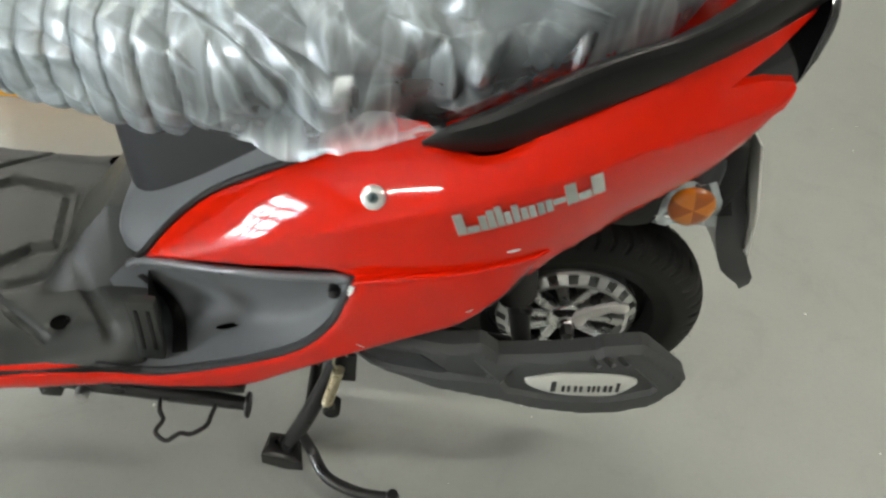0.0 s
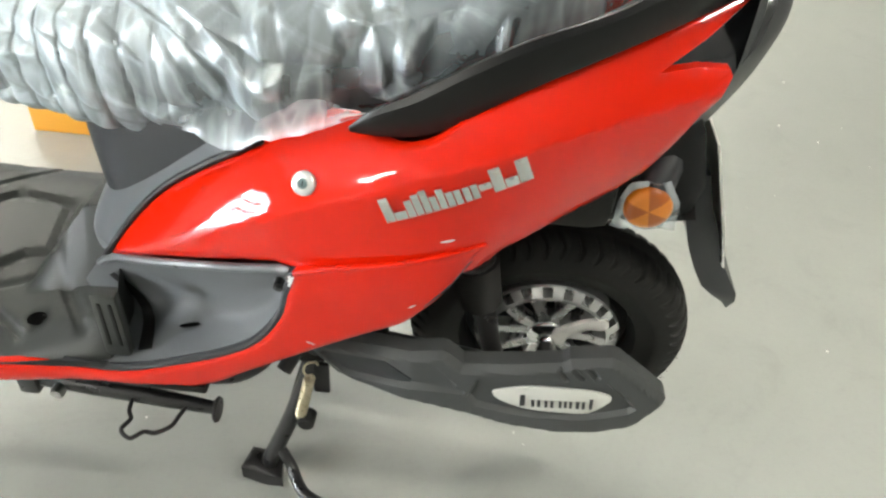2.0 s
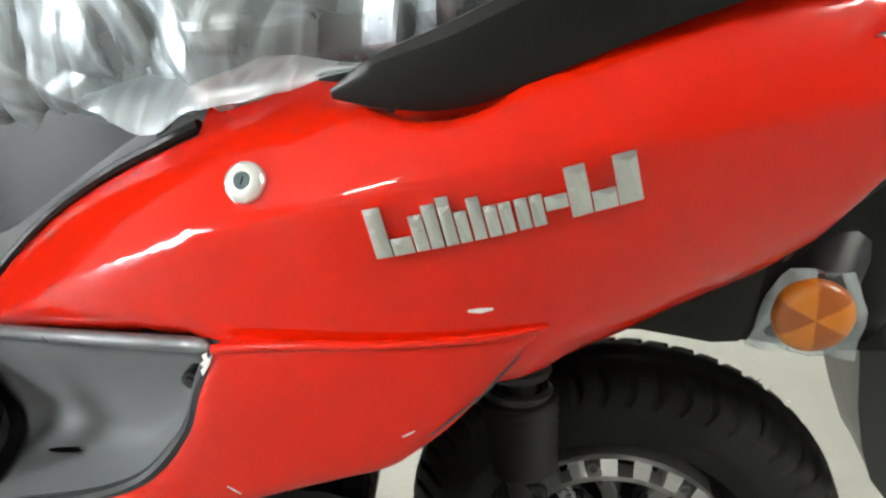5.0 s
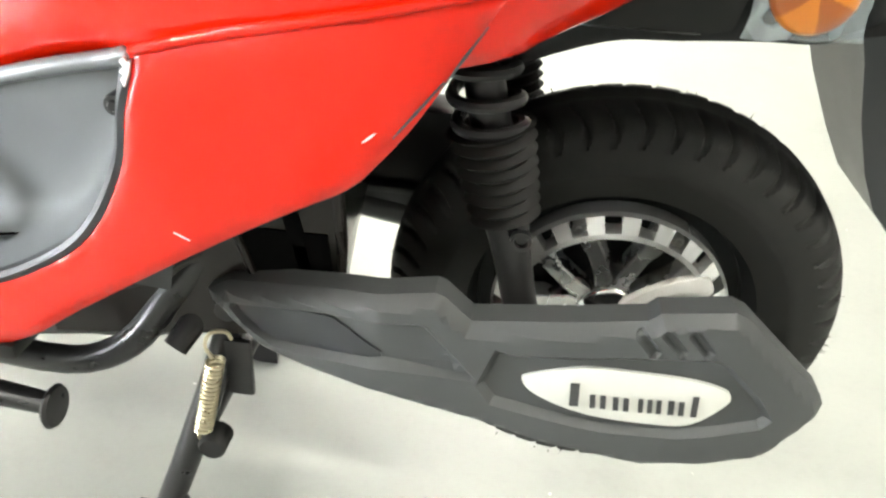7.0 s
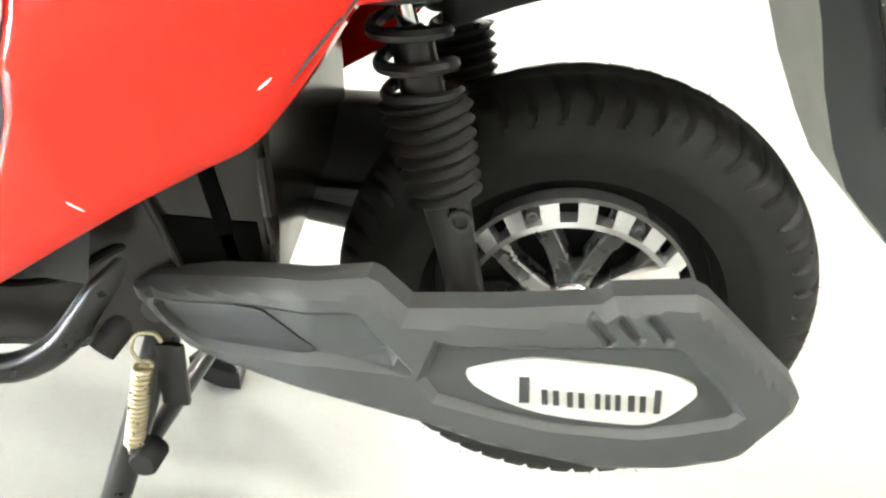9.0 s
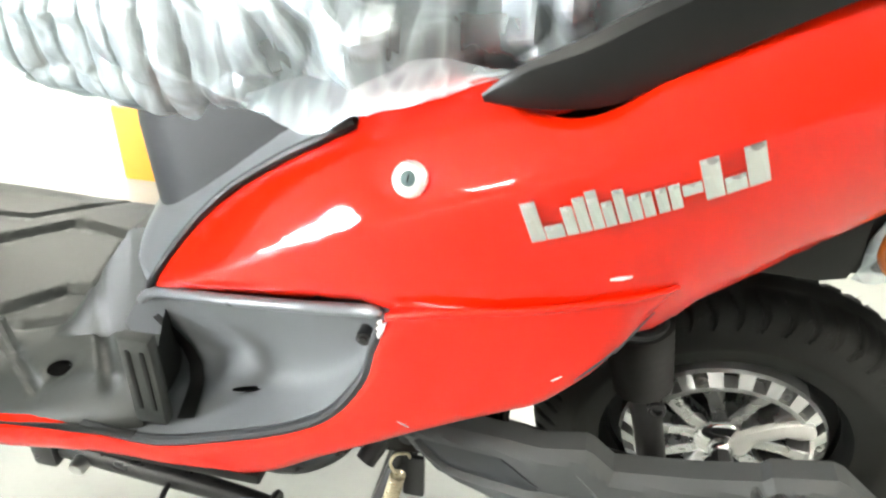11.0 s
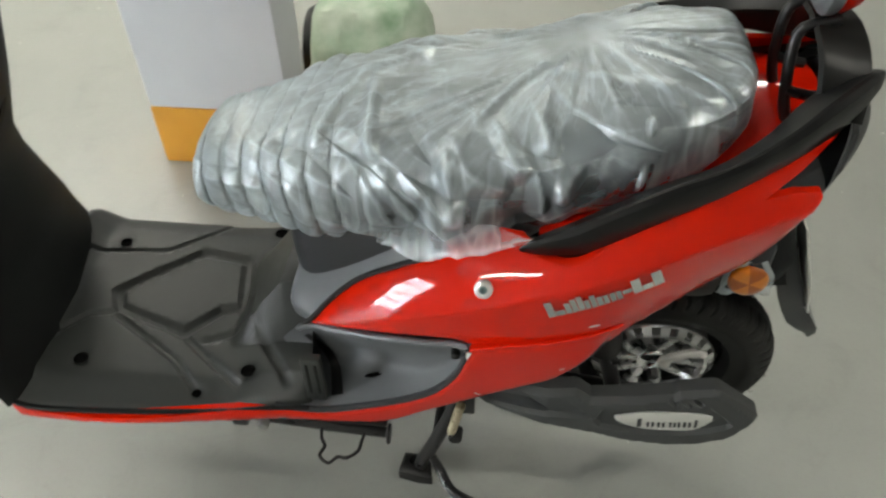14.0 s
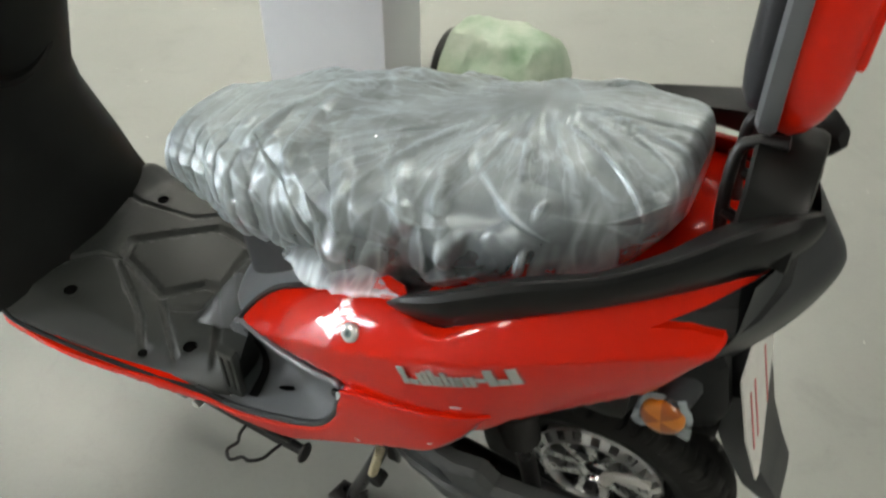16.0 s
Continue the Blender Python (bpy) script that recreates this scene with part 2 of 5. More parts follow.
    fres.inputs["IOR"].default_value = 1.55
    links.new(joined("ADD", fres.outputs[0], 0.11), full.inputs[0])
    links.new(base.outputs[0], full.inputs[1])
    links.new(gloss.outputs[0], full.inputs[2])
    crumple = noise_node(nodes, links, 1.0, 3, 0.5, (60.0, 40.0, 22.0), 0.3)
    bp = nodes.new("ShaderNodeBump")
    bp.inputs["Strength"].default_value, bp.inputs["Distance"].default_value = 0.04, 0.004
    links.new(crumple, bp.inputs["Height"])
    for k in (gloss, fres):
        links.new(bp.outputs[0], k.inputs["Normal"])
    links.new(full.outputs[0], nodes["Material Output"].inputs[0])
    return m


AMBER, SMOKE = amber_material(), smoke_material()
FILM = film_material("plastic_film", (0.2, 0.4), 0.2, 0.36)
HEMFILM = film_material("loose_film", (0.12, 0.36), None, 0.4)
CLEARFILM = film_material("clear_film", (0.04, 0.14), None, 0.25)


def concrete_material():
    m, nodes, links, bsdf = node_material("concrete_floor")
    big = noise_node(nodes, links, 1.1, 5, 0.6)
    mid = noise_node(nodes, links, 6, 6, 0.65, None, 0.6)
    fine = noise_node(nodes, links, 90, 4, 0.6)
    mixer = nodes.new("ShaderNodeMix")
    mixer.data_type = "RGBA"
    mixer.blend_type = "MULTIPLY"
    mixer.inputs[0].default_value = 1.0
    links.new(ramp(nodes, links, big, [(0.25, (0.33, 0.341, 0.318)), (0.75, (0.39, 0.402, 0.375))]), mixer.inputs[6])
    links.new(ramp(nodes, links, mid, [(0.25, 0.84), (0.45, 0.95), (0.75, 1.0)]), mixer.inputs[7])
    fin = nodes.new("ShaderNodeMix")
    fin.data_type = "RGBA"
    fin.blend_type = "MULTIPLY"
    fin.inputs[0].default_value = 1.0
    links.new(mixer.outputs[2], fin.inputs[6])
    links.new(ramp(nodes, links, fine, [(0.2, 0.95), (0.5, 1.0)]), fin.inputs[7])
    links.new(fin.outputs[2], bsdf.inputs["Base Color"])
    links.new(ramp(nodes, links, mid, [(0.3, 0.3), (0.7, 0.44)]), bsdf.inputs["Roughness"])
    bp = nodes.new("ShaderNodeBump")
    bp.inputs["Strength"].default_value, bp.inputs["Distance"].default_value = 0.12, 0.0006
    links.new(fine, bp.inputs["Height"])
    links.new(bp.outputs[0], bsdf.inputs["Normal"])
    return m


CONCRETE = concrete_material()


def lamp_material():
    m, nodes, links, bsdf = node_material("lamp_diffuser")
    bsdf.inputs["Emission Color"].default_value = (1.0, 0.975, 0.86, 1)
    bsdf.inputs["Emission Strength"].default_value = LAMP_GLOW
    return m


LAMP_GLOW = 94.0
GLOW = lamp_material()


def daylight_material():
    m, nodes, links, bsdf = node_material("daylight")
    n = noise_node(nodes, links, 0.8, 2)
    links.new(ramp(nodes, links, n, [(0.3, (0.85, 0.93, 1.0)), (0.7, (1.0, 1.0, 0.98))]), bsdf.inputs["Emission Color"])
    bsdf.inputs["Emission Strength"].default_value = 46.0
    return m


DAYLIGHT = daylight_material()


# ---------------------------------------------------------------- mesh helpers
def part(name, bm, material, parent=None, label="", smooth=True, crisp=0.7):
    """Links a bmesh as one mesh object, under a thing or a part if one is given."""
    me = bpy.data.meshes.new(name)
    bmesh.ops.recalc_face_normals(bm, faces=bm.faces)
    if smooth:
        for f in bm.faces:
            f.smooth = True
        for e in bm.edges:
            if len(e.link_faces) == 2 and e.calc_face_angle(0) > crisp:
                e.smooth = False
    bm.to_mesh(me)
    bm.free()
    me.materials.append(material)
    ob = new(name, me)
    if parent:
        ob.parent = parent
    return tagged(ob, label=label)


def catmull(points, per=6, closed=False):
    """A smooth curve through points of any dimension."""
    p = [np.array(q, float) for q in points]
    n = len(p)
    out = []
    for i in range(n if closed else n - 1):
        a, b, c, d = (p[(i - 1) % n], p[i], p[(i + 1) % n], p[(i + 2) % n]) if closed else (p[max(i - 1, 0)], p[i], p[i + 1], p[min(i + 2, n - 1)])
        for k in range(per):
            t = k / per
            out.append(0.5 * (2 * b + (c - a) * t + (2 * a - 5 * b + 4 * c - d) * t * t + (3 * b - a - 3 * c + d) * t ** 3))
    if not closed:
        out.append(p[-1])
    return out


def sharp(points, step=0.02):
    """A polygon with straight sides, cut into short pieces."""
    out = []
    for a, b in zip(points, points[1:] + points[:1]):
        a, b = np.array(a, float), np.array(b, float)
        n = max(1, int(np.linalg.norm(b - a) / step))
        out += [a + (b - a) * k / n for k in range(n)]
    return out


def edge_distance(poly, pts):
    """Signed distance of points to a polygon's edge, positive inside."""
    a = np.array(poly)
    b = np.roll(a, -1, 0)
    p = np.array(pts)[:, None, :]
    ab = (b - a)[None]
    t = np.clip(((p - a[None]) * ab).sum(2) / np.maximum((ab ** 2).sum(2), 1e-12), 0, 1)
    d = np.sqrt(((p - a[None] - ab * t[..., None]) ** 2).sum(2)).min(1)
    x, y = p[..., 0], p[..., 1]
    cross = ((a[None, :, 1] > y) != (b[None, :, 1] > y)) & (x < (b[None, :, 0] - a[None, :, 0]) * (y - a[None, :, 1]) / (b[None, :, 1] - a[None, :, 1] + 1e-12) + a[None, :, 0])
    return np.where(cross.sum(1) % 2 == 1, d, -d)


def sheet(outline, place, thick=0.008, edge=0.008, roll=0.006, grid=0.014, relief=None, power=2, more=(), loops=()):
    """A panel over a flat outline. place(u, v, d) puts a point d metres behind its face; the rim rolls inwards."""
    poly = [tuple(map(float, q)) for q in outline]
    arr = np.array(poly)
    lo, hi = arr.min(0), arr.max(0)
    us, vs = np.arange(lo[0], hi[0], grid), np.arange(lo[1], hi[1], grid)
    cand = np.array([(u + (0.5 * grid if j % 2 else 0), v) for j, v in enumerate(vs) for u in us])
    d = edge_distance(poly, cand)
    inner = list(map(tuple, cand[d > grid * 0.55]))
    if edge > 0.004:
        ring = offset_ring(poly, edge * 0.45)
        dr = edge_distance(poly, ring)
        inner += [tuple(q) for q, e in zip(ring, dr) if e > edge * 0.3]
        if len(inner):
            keep, seen = [], set()
            for q in inner:
                k = (round(q[0] / (grid * 0.3)), round(q[1] / (grid * 0.3)))
                if k not in seen:
                    seen.add(k)
                    keep.append(q)
            inner = keep
    inner += [tuple(map(float, q)) for q in more]
    n = len(poly)
    edges = [(i, (i + 1) % n) for i in range(n)]
    # creases that the faces must follow; loose points too near to them go
    rings = [[tuple(map(float, q)) for q in r] for r in loops]
    for r in rings:
        inner = [q for q, e in zip(inner, np.abs(edge_distance(r, inner))) if e > grid * 0.4]
    first = n + len(inner)
    for r in rings:
        edges += [(first + i, first + (i + 1) % len(r)) for i in range(len(r))]
        first += len(r)
    pts = [Vector(q) for q in poly + inner + [q for r in rings for q in r]]
    vo, eo, fo, *_ = delaunay_2d_cdt(pts, edges, [], 1, 1e-6)
    flat = [(v.x, v.y) for v in vo]
    depth = edge_distance(poly, flat)
    extra = relief(np.array(flat)) if relief else np.zeros(len(flat))
    bm = bmesh.new()
    verts = []
    for (u, v), e, x in zip(flat, depth, extra):
        k = max(0.0, 1 - max(e, 0) / edge) if edge > 0 else 0.0
        verts.append(bm.verts.new(place(u, v, roll * k ** power + x)))
    for f in fo:
        try:
            bm.faces.new([verts[i] for i in f])
        except ValueError:
            pass
    loose = [v for v in bm.verts if not v.link_faces]
    bmesh.ops.delete(bm, geom=loose, context="VERTS")
    rim = [e for e in bm.edges if len(e.link_faces) == 1]
    made = bmesh.ops.extrude_edge_only(bm, edges=rim)
    moved = [g for g in made["geom"] if isinstance(g, bmesh.types.BMVert)]
    shift = place(*arr.mean(0), thick) - place(*arr.mean(0), 0)
    for v in moved:
        v.co += shift
    return bm


def offset_ring(poly, d):
    a = np.array(poly)
    prv, nxt = np.roll(a, 1, 0), np.roll(a, -1, 0)
    t = nxt - prv
    nrm = np.stack([-t[:, 1], t[:, 0]], 1)
    nrm /= np.maximum(np.linalg.norm(nrm, axis=1, keepdims=True), 1e-9)
    area = 0.5 * np.sum(a[:, 0] * nxt[:, 1] - nxt[:, 0] * a[:, 1])
    return a + nrm * d * (1 if area > 0 else -1)


def tube(points, radius, seg=10, per=5, closed=False, flat=1.0, bm=None):
    """A round bar along a smooth curve; radius may be one number or one for each point. flat squeezes it sideways."""
    bm = bm or bmesh.new()
    rad = [radius] * len(points) if isinstance(radius, (int, float)) else list(radius)
    path = catmull([(*p, r) for p, r in zip(points, rad)], per, closed) if per > 1 else [np.array((*p, r)) for p, r in zip(points, rad)]
    rings = []
    up = Vector((0, 0, 1))
    n = len(path)
    for i, q in enumerate(path):
        a = path[(i - 1) % n] if closed else path[max(i - 1, 0)]
        b = path[(i + 1) % n] if closed else path[min(i + 1, n - 1)]
        t = Vector(b[:3] - a[:3]).normalized()
        side = t.cross(up)
        if side.length < 0.05:
            side = t.cross(Vector((0, 1, 0)))
        side.normalize()
        top = side.cross(t).normalized()
        c, r = Vector(q[:3]), q[3]
        rings.append([bm.verts.new(c + side * (r * flat * math.cos(2 * math.pi * k / seg)) + top * (r * math.sin(2 * math.pi * k / seg))) for k in range(seg)])
    for i in range(n if closed else n - 1):
        a, b = rings[i], rings[(i + 1) % n]
        for k in range(seg):
            bm.faces.new((a[k], a[(k + 1) % seg], b[(k + 1) % seg], b[k]))
    if not closed:
        bm.faces.new(rings[0][::-1])
        bm.faces.new(rings[-1])
    return bm


def loft(rings, cap=True, closed=True):
    """Faces between rings of equally many points."""
    bm = bmesh.new()
    vs = [[bm.verts.new(p) for p in r] for r in rings]
    for a, b in zip(vs, vs[1:]):
        m = len(a)
        for k in range(m if closed else m - 1):
            bm.faces.new((a[k], a[(k + 1) % m], b[(k + 1) % m], b[k]))
    if cap and closed:
        bm.faces.new(vs[0][::-1])
        bm.faces.new(vs[-1])
    return bm


def lathe(profile, seg=64, axis="y", centre=(0, 0, 0), wobble=None, close=False):
    """A profile of (radius, along) turned about an axis through centre."""
    rings = []
    for k in range(seg):
        a = 2 * math.pi * k / seg
        ring = []
        for j, (r, h) in enumerate(profile):
            rr = r + (wobble(a, j) if wobble else 0)
            u, w = rr * math.cos(a), rr * math.sin(a)
            p = {"y": (u, h, w), "z": (u, w, h), "x": (h, u, w)}[axis]
            ring.append(Vector(p) + Vector(centre))
        rings.append(ring)
    bm = bmesh.new()
    vs = [[bm.verts.new(p) for p in r] for r in rings]
    m = len(profile)
    for i in range(seg):
        a, b = vs[i], vs[(i + 1) % seg]
        for k in range(m if close else m - 1):
            bm.faces.new((a[k], a[(k + 1) % m], b[(k + 1) % m], b[k]))
    bmesh.ops.remove_doubles(bm, verts=bm.verts, dist=1e-6)
    return bm


def block(size, at=(0, 0, 0), bevel=0.004, seg=2, turn=None):
    bm = bmesh.new()
    bmesh.ops.create_cube(bm, size=1)
    bmesh.ops.scale(bm, vec=size, verts=bm.verts)
    if bevel:
        bmesh.ops.bevel(bm, geom=list(bm.edges), offset=bevel, segments=seg, affect="EDGES", profile=0.6)
    m = Matrix.Translation(at) @ (turn or Matrix())
    bmesh.ops.transform(bm, matrix=m, verts=bm.verts)
    return bm


def mirrored(bm):
    """A copy on the other side of the scooter's centre line."""
    out = bm.copy()
    for v in out.verts:
        v.co.y = 2 * YC - v.co.y
    bmesh.ops.reverse_faces(out, faces=out.faces)
    return out


def smoothstep(a, b, x):
    t = np.clip((x - a) / (b - a), 0, 1)
    return t * t * (3 - 2 * t)


# ---------------------------------------------------------------- the room
def structure(name, bm, mat, label, category, smooth=False):
    return tagged(part(name, bm, mat, None, label, smooth), category=category, kind="structure")


x0, x1, y0, y1, top = ROOM
structure("floor", block((x1 - x0, y1 - y0, 0.2), ((x0 + x1) / 2, (y0 + y1) / 2, -0.1), 0), CONCRETE, "pale grey concrete floor with faint stains and specks", "floor")
structure("ceiling", block((x1 - x0, y1 - y0, 0.2), ((x0 + x1) / 2, (y0 + y1) / 2, top + 0.1), 0), CEILPAINT, "plain grey concrete ceiling of the hall", "ceiling")
structure("wall_north", block((x1 - x0 + 0.4, 0.2, top), ((x0 + x1) / 2, y1 + 0.1, top / 2), 0), WALLPAINT, "plain grey plastered wall", "wall")
structure("wall_south", block((x1 - x0 + 0.4, 0.2, top), ((x0 + x1) / 2, y0 - 0.1, top / 2), 0), WALLPAINT, "plain grey plastered wall", "wall")
dy0, dy1, dh = DOORWAY
west = bmesh.new()
for a, b, lo, hi in ((y0, dy0, 0, top), (dy1, y1, 0, top), (dy0, dy1, dh, top)):
    piece = block((0.2, b - a, hi - lo), (x0 - 0.1, (a + b) / 2, (lo + hi) / 2), 0)
    done = bpy.data.meshes.new("piece")
    piece.to_mesh(done)
    piece.free()
    west.from_mesh(done)
    bpy.data.meshes.remove(done)
structure("wall_west", west, WALLPAINT, "plain grey plastered wall with a wide open doorway", "wall")
structure("backdrop", block((0.02, dy1 - dy0 + 1.6, dh + 0.8), (x0 - 0.9, (dy0 + dy1) / 2, dh / 2 + 0.1), 0), DAYLIGHT, "bright daylight outside the wide doorway", "backdrop")
# unseen bars, added so the doorway's reflection breaks into streaks
grille = new("added_grille")
grille.location = (x0 - 0.1, 0, 0)
tagged(grille, "unseen dark bars added in the doorway to split its reflection into streaks", "door", kind="structure")
for k in range(1, 4):
    part("upright_bar", block((0.05, 0.07, dh), (0, dy0 + (dy1 - dy0) * k / 4, dh / 2), 0.004), IRON, grille)
for z in (0.45, 0.95, 1.4):
    part("cross_bar", block((0.05, dy1 - dy0, 0.09), (0.052, (dy0 + dy1) / 2, z), 0.004), IRON, grille)
structure("wall_east", block((0.2, y1 - y0, top), (x1 + 0.1, (y0 + y1) / 2, top / 2), 0), WALLPAINT, "plain grey plastered wall", "wall")

def pillar():
    px0, px1, py0, py1, band = -1.336, -0.925, 0.85, 1.05, 0.197
    base = new("pillar")
    base.location = (0, 0, 0)
    tagged(base, "square white painted pillar with an orange band at its foot", "pillar", kind="structure")
    c = ((px0 + px1) / 2, (py0 + py1) / 2)
    part("shaft", block((px1 - px0, py1 - py0, top - band), (*c, (top + band) / 2), 0.006), PILLARPAINT, base, "white painted shaft")
    part("foot_band", block((px1 - px0 + 0.004, py1 - py0 + 0.004, band), (*c, band / 2), 0.006), ORANGE, base, "orange painted band")


def ceiling_lamp(x, y):
    lamp = new("ceiling_light")
    lamp.location = (x, y, top)
    tagged(lamp, "long white tube lamp fixed under the ceiling", "lamp", "ceiling lamps")
    part("frame", block((1.26, 0.2, 0.05), (0, 0, -0.025), 0.006), CEILPAINT, lamp, "white metal housing")
    part("diffuser", block((1.2, 0.14, 0.03), (0, 0, -0.06), 0.01), GLOW, lamp, "glowing white diffuser")


pillar()
for lx, ly in LAMPS:
    ceiling_lamp(lx, ly)

# ---------------------------------------------------------------- the scooter
scooter = new("scooter")
scooter.location = (0, 0, 0)
tagged(scooter, "new glossy red electric scooter with grey plastic on its centre stand", "scooter")

# the flank: a ridge runs from the front tip to the tail; the paint falls inwards above it and hangs below it
RX = [-0.70, -0.61, -0.53, -0.45, -0.35, -0.24, -0.15, -0.08, 0.02, 0.11, 0.2]
RY = [-0.115, -0.153, -0.187, -0.218, -0.246, -0.257, -0.25, -0.231, -0.193, -0.158, -0.11]
RZ = [0.43, 0.487, 0.545, 0.603, 0.662, 0.715, 0.749, 0.768, 0.792, 0.812, 0.842]


def along(x, ys):
    c = np.interp(x, RX, ys)
    return 0.5 * c + 0.25 * (np.interp(x - 0.03, RX, ys) + np.interp(x + 0.03, RX, ys))


def flank_up(x, z):
    h = z - along(x, RZ)
    soft = 0.003
    above = 0.5 * (h + math.sqrt(h * h + soft * soft)) - soft / 2
    below = 0.5 * (-h + math.sqrt(h * h + soft * soft)) - soft / 2
    k = float(smoothstep(-0.2, 0.06, x))
    slope = np.interp(x, [-0.4, -0.24, -0.14, -0.05, 0.04, 0.12], [0.72, 1.0, 0.85, 0.5, 0.5, 0.6])
    # the lower margin turns under, ahead of and behind the joint with the lower panel
    free = max(float(smoothstep(-0.32, -0.36, x)), float(smoothstep(-0.125, -0.09, x)))
    under = max(0.0, np.interp(x, FX, FZ) + 0.021 - z) * free
    return along(x, RY) + slope * (0.62 * above + 7.0 * above * above) + (0.06 + 0.08 * k) * below + (0.1 + 1.6 * k) * below * below + 0.75 * under


FX = [-0.61, -0.548, -0.482, -0.402, -0.322, -0.2, -0.108, -0.06, -0.02, 0.02, 0.05, 0.075, 0.1]
FZ = [0.485, 0.513, 0.539, 0.567, 0.588, 0.59, 0.597, 0.615, 0.635, 0.655, 0.682, 0.728, 0.776]


def flank_low(x, z):
    join = float(smoothstep(0.55, 0.62, z)) * float(smoothstep(-0.36, -0.335, x))
    base = -0.134 + 0.123 * x - 0.164 * z + 0.091 * x * x - 0.034 * float(smoothstep(-0.66, -1.0, x)) - 0.012 * float(smoothstep(-0.6, -0.75, x)) + 0.5 * max(0.0, -1.12 - x)
    return base + (flank_up(x, z) - float(np.interp(x, [-0.32, -0.12], [0.010, 0.003])) - base) * join


def on_flank(f, off=0.0):
    return lambda u, v, d: Vector((u, f(u, v) + d + off, v))


def both(name, bm, mat, label="", crisp=0.7):
    m = mirrored(bm)
    part(name, bm, mat, scooter, label, crisp=crisp)
    part(name, m, mat, scooter, label, crisp=crisp)


def red_panels():
    upper_edge = [(-0.61, 0.485), (-0.556, 0.56), (-0.502, 0.618), (-0.443, 0.665), (-0.397, 0.696), (-0.366, 0.715)]
    up = [*catmull(upper_edge, 4)]
    up += [np.array(p) for p in [(-0.368, 0.735), (-0.331, 0.747), (-0.293, 0.759), (-0.262, 0.765)]]
    up += catmull([(-0.262, 0.765), (-0.235, 0.757), (-0.205, 0.757), (-0.175, 0.768), (-0.137, 0.797), (-0.048, 0.842), (0.005, 0.858), (0.058, 0.876), (0.105, 0.895), (0.148, 0.92)], 4)[1:]
    up += [np.array(p) for p in [(0.153, 0.915), (0.122, 0.886), (0.085, 0.860), (0.038, 0.832), (0.078, 0.836), (0.112, 0.833), (0.117, 0.826)]]
    up += catmull([(0.117, 0.826), (0.1, 0.776), (0.075, 0.728), (0.05, 0.682), (0.02, 0.655), (-0.02, 0.635), (-0.06, 0.615), (-0.108, 0.597)], 4)[1:]
    up += catmull([(-0.108, 0.597), (-0.204, 0.585), (-0.266, 0.59), (-0.322, 0.588), (-0.402, 0.567), (-0.482, 0.539), (-0.548, 0.513), (-0.61, 0.485)], 4)[1:-1]
    bend = [(x, along(x, RZ) + o) for x in np.arange(-0.6, 0.11, 0.006) for o in (-0.008, -0.0035, 0.0, 0.0035, 0.008)]
    bend = [p for p, e in zip(bend, edge_distance([tuple(q) for q in up], bend)) if e > 0.006]
    both("side_panel", sheet(up, on_flank(flank_up), 0.014, 0.006, 0.0025, 0.012, None, 2, bend), RED, "glossy red side panel")
    low = [np.array((x, np.interp(x, [-0.322, -0.21, -0.112], [0.597, 0.622, 0.641]))) for x in np.linspace(-0.322, -0.112, 16)]
    low += catmull([(-0.112, 0.641), (-0.145, 0.592), (-0.17, 0.554), (-0.197, 0.52)], 4)[1:]
    low += catmull([(-0.197, 0.52), (-0.212, 0.508), (-0.24, 0.493), (-0.29, 0.464), (-0.348, 0.427), (-0.41, 0.386), (-0.455, 0.354), (-0.50, 0.337), (-0.56, 0.331), (-0.64, 0.335), (-0.74, 0.334), (-0.92, 0.332), (-1.05, 0.318), (-1.12, 0.312), (-1.22, 0.33)], 4)[1:]
    low += [np.array((-1.235, 0.35))]
    low += catmull([(-1.2, 0.352), (-1.13, 0.342), (-0.96, 0.345), (-0.74, 0.366), (-0.65, 0.366), (-0.578, 0.362), (-0.482, 0.398), (-0.425, 0.427), (-0.383, 0.46), (-0.349, 0.517), (-0.336, 0.563), (-0.328, 0.59)], 4)
    bm = sheet(low, on_flank(flank_low), 0.02, 0.008, 0.004, 0.009)
    other = mirrored(bm)
    bmesh.ops.translate(other, verts=other.verts, vec=(0, -0.06, -0.035))
    for b in (bm, other):
        part("lower_panel", b, RED, scooter, "glossy red lower panel running forward under the footboard")
    lip = [(-0.326, 0.594), (-0.28, 0.607), (-0.21, 0.6215), (-0.15, 0.633), (-0.114, 0.640)]
    part("panel_lip", tube([(x, flank_low(x, z) + 0.0015, z) for x, z in lip], [0.0034, 0.0036, 0.0034, 0.003, 0.002], 10, 5), RED, scooter, "rounded red lip along the joint")


